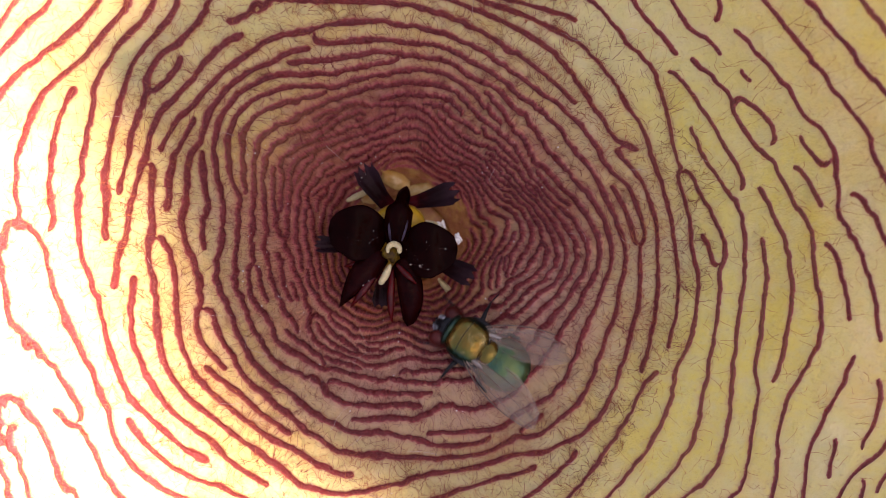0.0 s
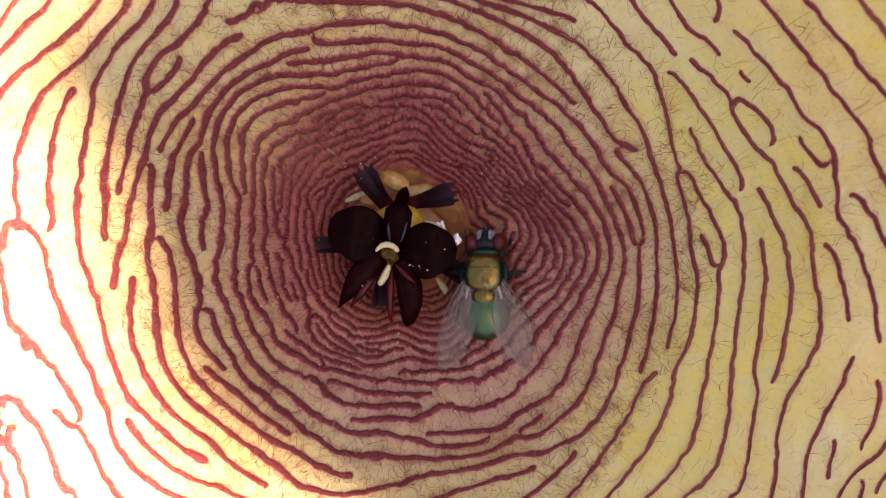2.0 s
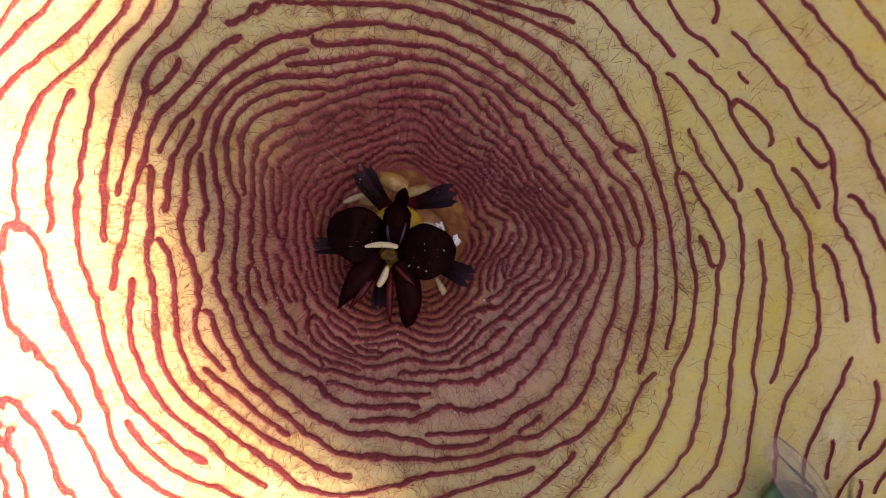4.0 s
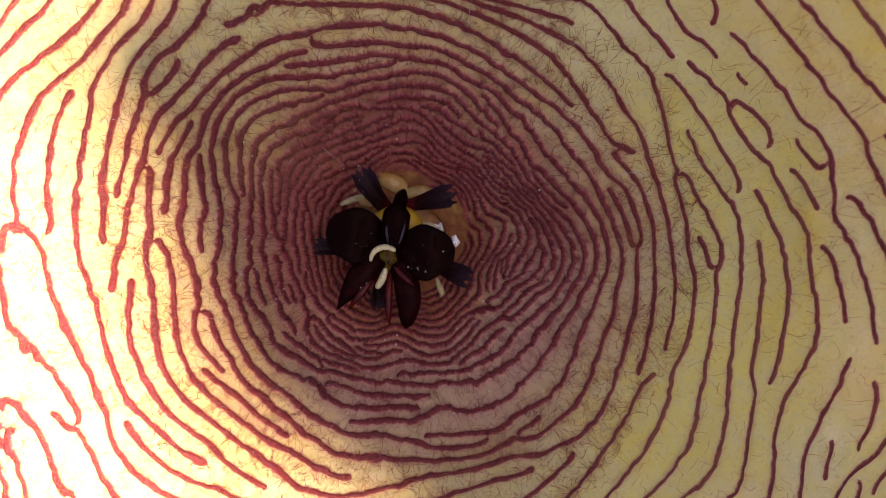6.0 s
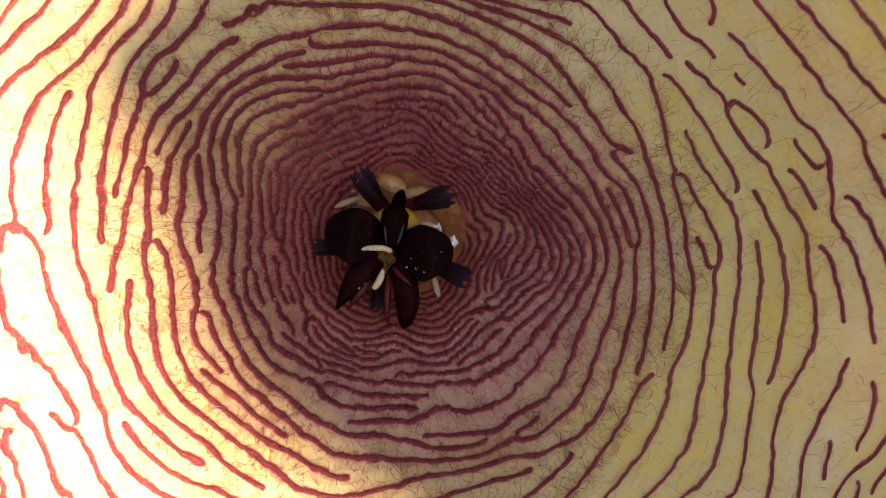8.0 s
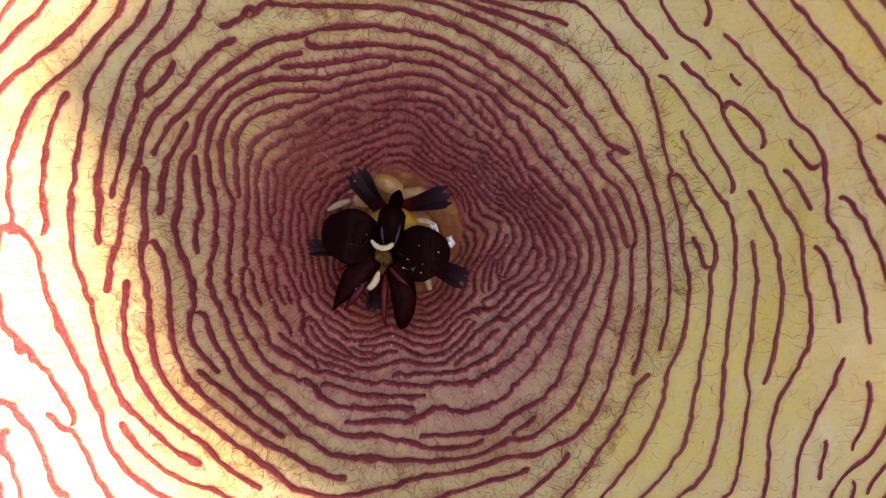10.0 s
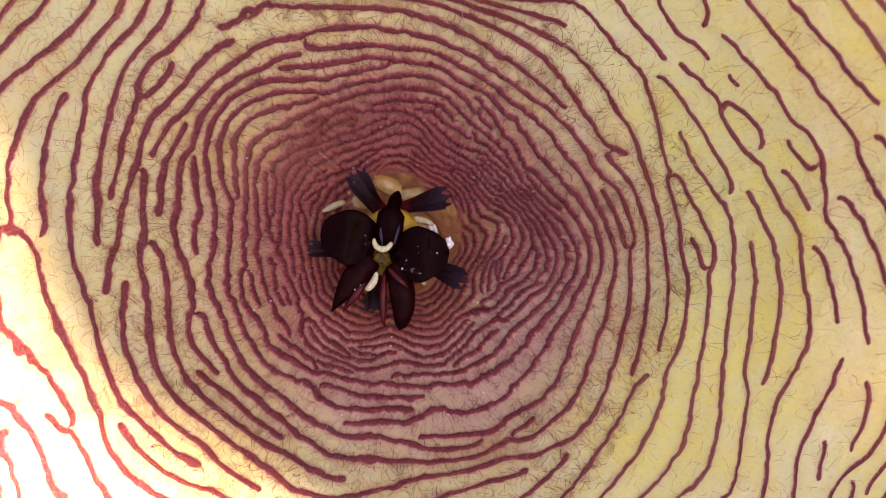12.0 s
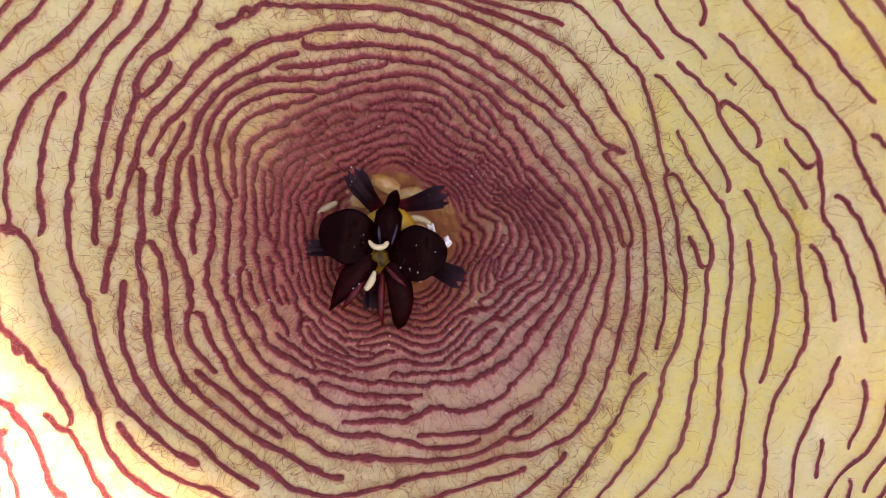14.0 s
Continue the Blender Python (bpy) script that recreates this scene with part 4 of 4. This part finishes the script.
def shade_plant():
    """An unseen broad leaf on a stalk, added beside the flower to throw shade over the cup."""
    plant = tagged(new("unseen_shade_leaf"), "unseen green leaf on a tall stalk, added to shade the flower", "plant")
    target = Vector((18.0, 5.5, 20)) * MM
    mid = target + SUN_WAY * 0.42
    base = Vector((mid.x + 0.06, mid.y - 0.05, -0.003))
    plant.location = base
    face = Matrix.Identity(3)
    bm = bmesh.new()
    rings = []
    n, m = 64, 14
    for lay in (0.0, -0.0008):
        rows = []
        for j in range(m + 1):
            f = j / m
            row = []
            for i in range(n):
                a = 2 * math.pi * i / n
                rad = 0.042 * (1 + 0.02 * math.sin(3 * a + 1) + 0.012 * math.sin(7 * a)) * (1 + 0.55 * max(0, math.cos(a + radians(12))) ** 2) * (1 - 0.08 * math.exp(-((math.degrees(a) - 238) / 26) ** 2) + 0.15 * math.exp(-((math.degrees(a) - 170) / 9) ** 2))
                p = Vector((rad * f * math.cos(a), rad * f * math.sin(a), lay + 0.004 * f * f + 0.0008 * math.sin(9 * a) * f))
                row.append(bm.verts.new(face @ p + mid - base))
            rows.append(row)
        for r0, r1 in zip(rows, rows[1:]):
            for i in range(n):
                quad = (r0[i], r0[(i + 1) % n], r1[(i + 1) % n], r1[i])
                bm.faces.new(quad if lay == 0.0 else quad[::-1])
        rings.append(rows[-1])
    for i in range(n):
        bm.faces.new((rings[0][i], rings[0][(i + 1) % n], rings[1][(i + 1) % n], rings[1][i]))
    part("leaf_blade", bm, LEAF, plant, "rounded green leaf, added out of view to block the sun")
    bm = bmesh.new()
    tip = (mid + face @ Vector((0.03, -0.03, -0.001)) - base) / MM
    tube(bm, [tuple(bent((0, 0, -2), (tip.x * 0.1, tip.y * 0.1, tip.z * 0.55), tuple(tip), i / 14)) for i in range(15)], [4 - 2.2 * i / 14 for i in range(15)], 10)
    part("stalk", bm, LEAF, plant, "green stalk of the added leaf, out of view")
    return plant


# ---- the place ----
def ground():
    bm = bmesh.new()
    bmesh.ops.create_grid(bm, x_segments=40, y_segments=40, size=1.0)
    for v in bm.verts:
        v.co.x, v.co.y = (math.copysign(abs(c) ** 4 * 2000, c) for c in (v.co.x, v.co.y))
        v.co.z = -0.0030
    me = bpy.data.meshes.new("ground")
    bm.to_mesh(me)
    bm.free()
    me.materials.append(SOIL)
    tagged(new("ground", me), "dry brown garden soil", "ground", kind="structure")


ground()
plant = shade_plant()
flower = corolla()
corona(flower)
hairs(flower, "hair", 9000, 1.1, 0.021, HAIR, "fine dark purple hairs over the ridges", 11.0, 25.5, 21, loose=0.15)
hairs(flower, "hair", 500, 1.2, 0.017, HAIR, "thick purple fuzz along the fold of the bell", 9.5, 20, 24, loose=0.5, only_north_east=1.0)
hairs(flower, "hair", 9500, 1.45, 0.0185, TAWNY_HAIR, "fine brown hairs over the pale flesh", 18.5, 44, 23, loose=0.36, thin_east=0.85)
hairs(flower, "hair", 45, 2.6, 0.012, PALE_HAIR, "a few longer pale glinting hairs", 10, 26, 22, 0.9)
grains(flower)
eggs()
crawler, crawler_rings = larva("cream maggot curling at the heart of the black crown", -1.5, -0.45, 7.0, thick=0.26)
sitter, sitter_rings = larva("cream maggot resting between two dark lobes", -1.8, -3.4, 6.3, thick=0.31)
lurker, lurker_rings = larva("yellowish maggot creeping beneath a forked lobe", 4.1, -4.9, 0.9)
climber, climber_rings = larva("pale maggot on the yellow floor of the cup", -6.2, 3.6, 1.0)
hider, hider_rings = larva("pale maggot behind a black disc lobe", 2.4, 2.2, 3.4)
insect, insect_wings, insect_head = fly()


def crawl(ob, rings, z, rows):
    """Keys a maggot's place and the bend of its rings."""
    walk(ob, [(t, pose(x * MM, y * MM, z * MM)) for t, x, y, *_ in rows])
    placed = [(t, larva_rings(len(rings), length, heading, bend)) for t, _, _, length, heading, bend in rows]
    for k, ring in enumerate(rings):
        walk(ring, [(t, poses[k]) for t, poses in placed])


def motions():
    # the fly feeds, turns away and walks off over the lobe
    steps = [(0, 5.95, -9.40, 145), (0.2, 6.61, -7.77, 135), (0.4, 6.94, -7.23, 132), (0.6, 6.62, -7.09, 132), (0.8, 6.53, -6.89, 132), (1, 6.10, -6.30, 134), (1.2, 5.93, -6.57, 135), (1.4, 6.35, -6.26, 133), (1.5, 6.34, -5.85, 130),
             (1.6, 6.89, -5.10, 124), (1.7, 7.43, -5.53, 114), (1.8, 8.37, -4.29, 101), (1.9, 8.06, -4.05, 93), (2, 7.66, -3.44, 91), (2.1, 9.60, -2.79, 80), (2.2, 11.20, -3.19, 65), (2.3, 9.72, -4.32, 48), (2.4, 12.96, -6.02, 17)]
    steps += [(2.5, 14.18, -6.02, 13), (2.6, 14.40, -5.05, 21), (2.7, 14.14, -5.03, 25), (2.8, 14.46, -4.38, 20), (2.9, 15.20, -5.60, 20), (3, 15.6, -10.8, -25), (3.1, 16.9, -13.6, -25), (3.2, 17.4, -12.8, -22),
              (3.6, 23.0, -16.5, -32), (4.0, 33.0, -23.0, -34), (4.5, 45.0, -31.0, -36), (5.0, 52.0, -36.0, -36), (14.0, 52.0, -36.0, -36)]
    walk(insect, [(t, fly_pose(x * (1 + 0.8 / math.hypot(x, y)), y * (1 + 0.8 / math.hypot(x, y)), h, 0.45 if t < 2.05 else min(1.4, 0.45 + (t - 2.05) * 3) if t < 2.85 else 0.95 if t < 2.95 else 1.05,
                            *(np.interp(t, (2.05, 2.35, 2.85, 3.0, 3.2, 3.6), k) for k in ((0, 6, 6, 14, 16, 0), (0, 0, 0, 10, 16, 0)))) ) for t, x, y, h in steps])
    spread = [(0, 15, 24), (0.8, 15, 32), (1.6, 16, 32), (2.0, 20, 26), (2.15, 26, 26), (2.35, 38, 21), (2.85, 38, 21), (3.0, 18, 30), (3.2, 14, 42), (5.0, 30, 30), (14.0, 30, 30)]
    for wing, s in zip(insect_wings, (-1, 1)):
        walk(wing, [(t, pose(s * 1.35 * MM, -0.5 * MM, 3.3 * MM, 0, s * 8, s * (a if s < 0 else b))) for t, a, b in spread])
    # while it feeds its head is bowed
    neck = Matrix.Translation((0, 2.2 * MM, 2.5 * MM))
    walk(insect_head, [(t, neck @ pose(0, -d * 0.012 * MM, 0, -d, 0, 0) @ neck.inverted()) for t, d in
                       ((0, 26), (0.5, 30), (1.0, 26), (1.6, 26), (1.8, 15), (2.0, 3), (2.4, 0), (14.0, 0))])
    # maggots: time, place of the middle, length, heading, bend
    crawl(crawler, crawler_rings, 7.0, [(0, -1.0, -0.4, 1.78, 180, 190), (1.5, -1.2, -0.4, 1.78, 180, 170), (2.2, -1.7, -0.4, 2.21, 180, 80),
                         (3.0, -2.05, -0.35, 2.55, 180, 20), (5.3, -1.9, -0.3, 2.55, 185, 60), (6.5, -2.25, -0.7, 2.72, 215, 140),
                         (7.5, -2.25, -0.5, 2.55, 186, 70), (10.5, -1.4, -0.45, 1.95, 170, -120), (12.5, -1.45, -0.45, 2.04, 165, -150),
                         (14.0, -1.5, -0.4, 1.78, 175, -115)])
    crawl(sitter, sitter_rings, 6.3, [(0, -1.75, -3.2, 1.6, 62, 10), (6.5, -1.85, -3.35, 1.6, 66, 25), (10.5, -2.1, -3.5, 1.5, 60, 40), (14.0, -2.15, -3.5, 1.5, 64, 30)])
    crawl(lurker, lurker_rings, 0.9, [(0, 4.15, -4.75, 2.0, 130, 5), (3.0, 3.9, -4.7, 2.0, 120, 8), (8.0, 3.5, -4.3, 1.8, 105, 10), (11.0, 2.6, -3.2, 1.8, 110, 0),
                         (14.0, 2.2, -2.8, 1.8, 110, 0)])
    crawl(climber, climber_rings, 1.0, [(0, -4.6, 4.3, 2.0, 205, 0), (6.5, -5.0, 4.1, 2.0, 200, 10), (10.5, -5.9, 3.75, 2.0, 205, 12), (12.5, -6.3, 3.7, 2.0, 205, 15),
                         (14.0, -6.7, 3.5, 1.9, 210, 10)])
    crawl(hider, hider_rings, 3.4, [(0, 2.9, 1.4, 1.9, 160, 10), (8.0, 2.8, 1.6, 1.9, 165, 20), (11.0, 2.5, 2.2, 1.9, 165, 35), (14.0, 2.4, 2.3, 1.9, 165, 40)])
    # the added, unseen leaf sways and takes the sun off the flower
    base = plant.location.copy()
    walk(plant, [(t, pose(base.x, base.y, base.z, a, b, 0)) for t, a, b in
                 ((0, 0, 0.05), (1.5, 0.0, -0.1), (2.1, 0.0, -0.3), (3.0, 0.12, 0.0), (5.3, -0.1, 0.25), (7.5, -0.05, 0.3), (8.2, -0.05, 0.2), (10.5, 0.15, -0.6), (11.0, 0.1, -1.0), (11.5, -0.4, -1.5), (12.5, -0.6, -1.7), (13.0, -0.65, -1.75), (13.5, -0.1, -2.2), (14.0, -0.3, -2.05))])


motions()
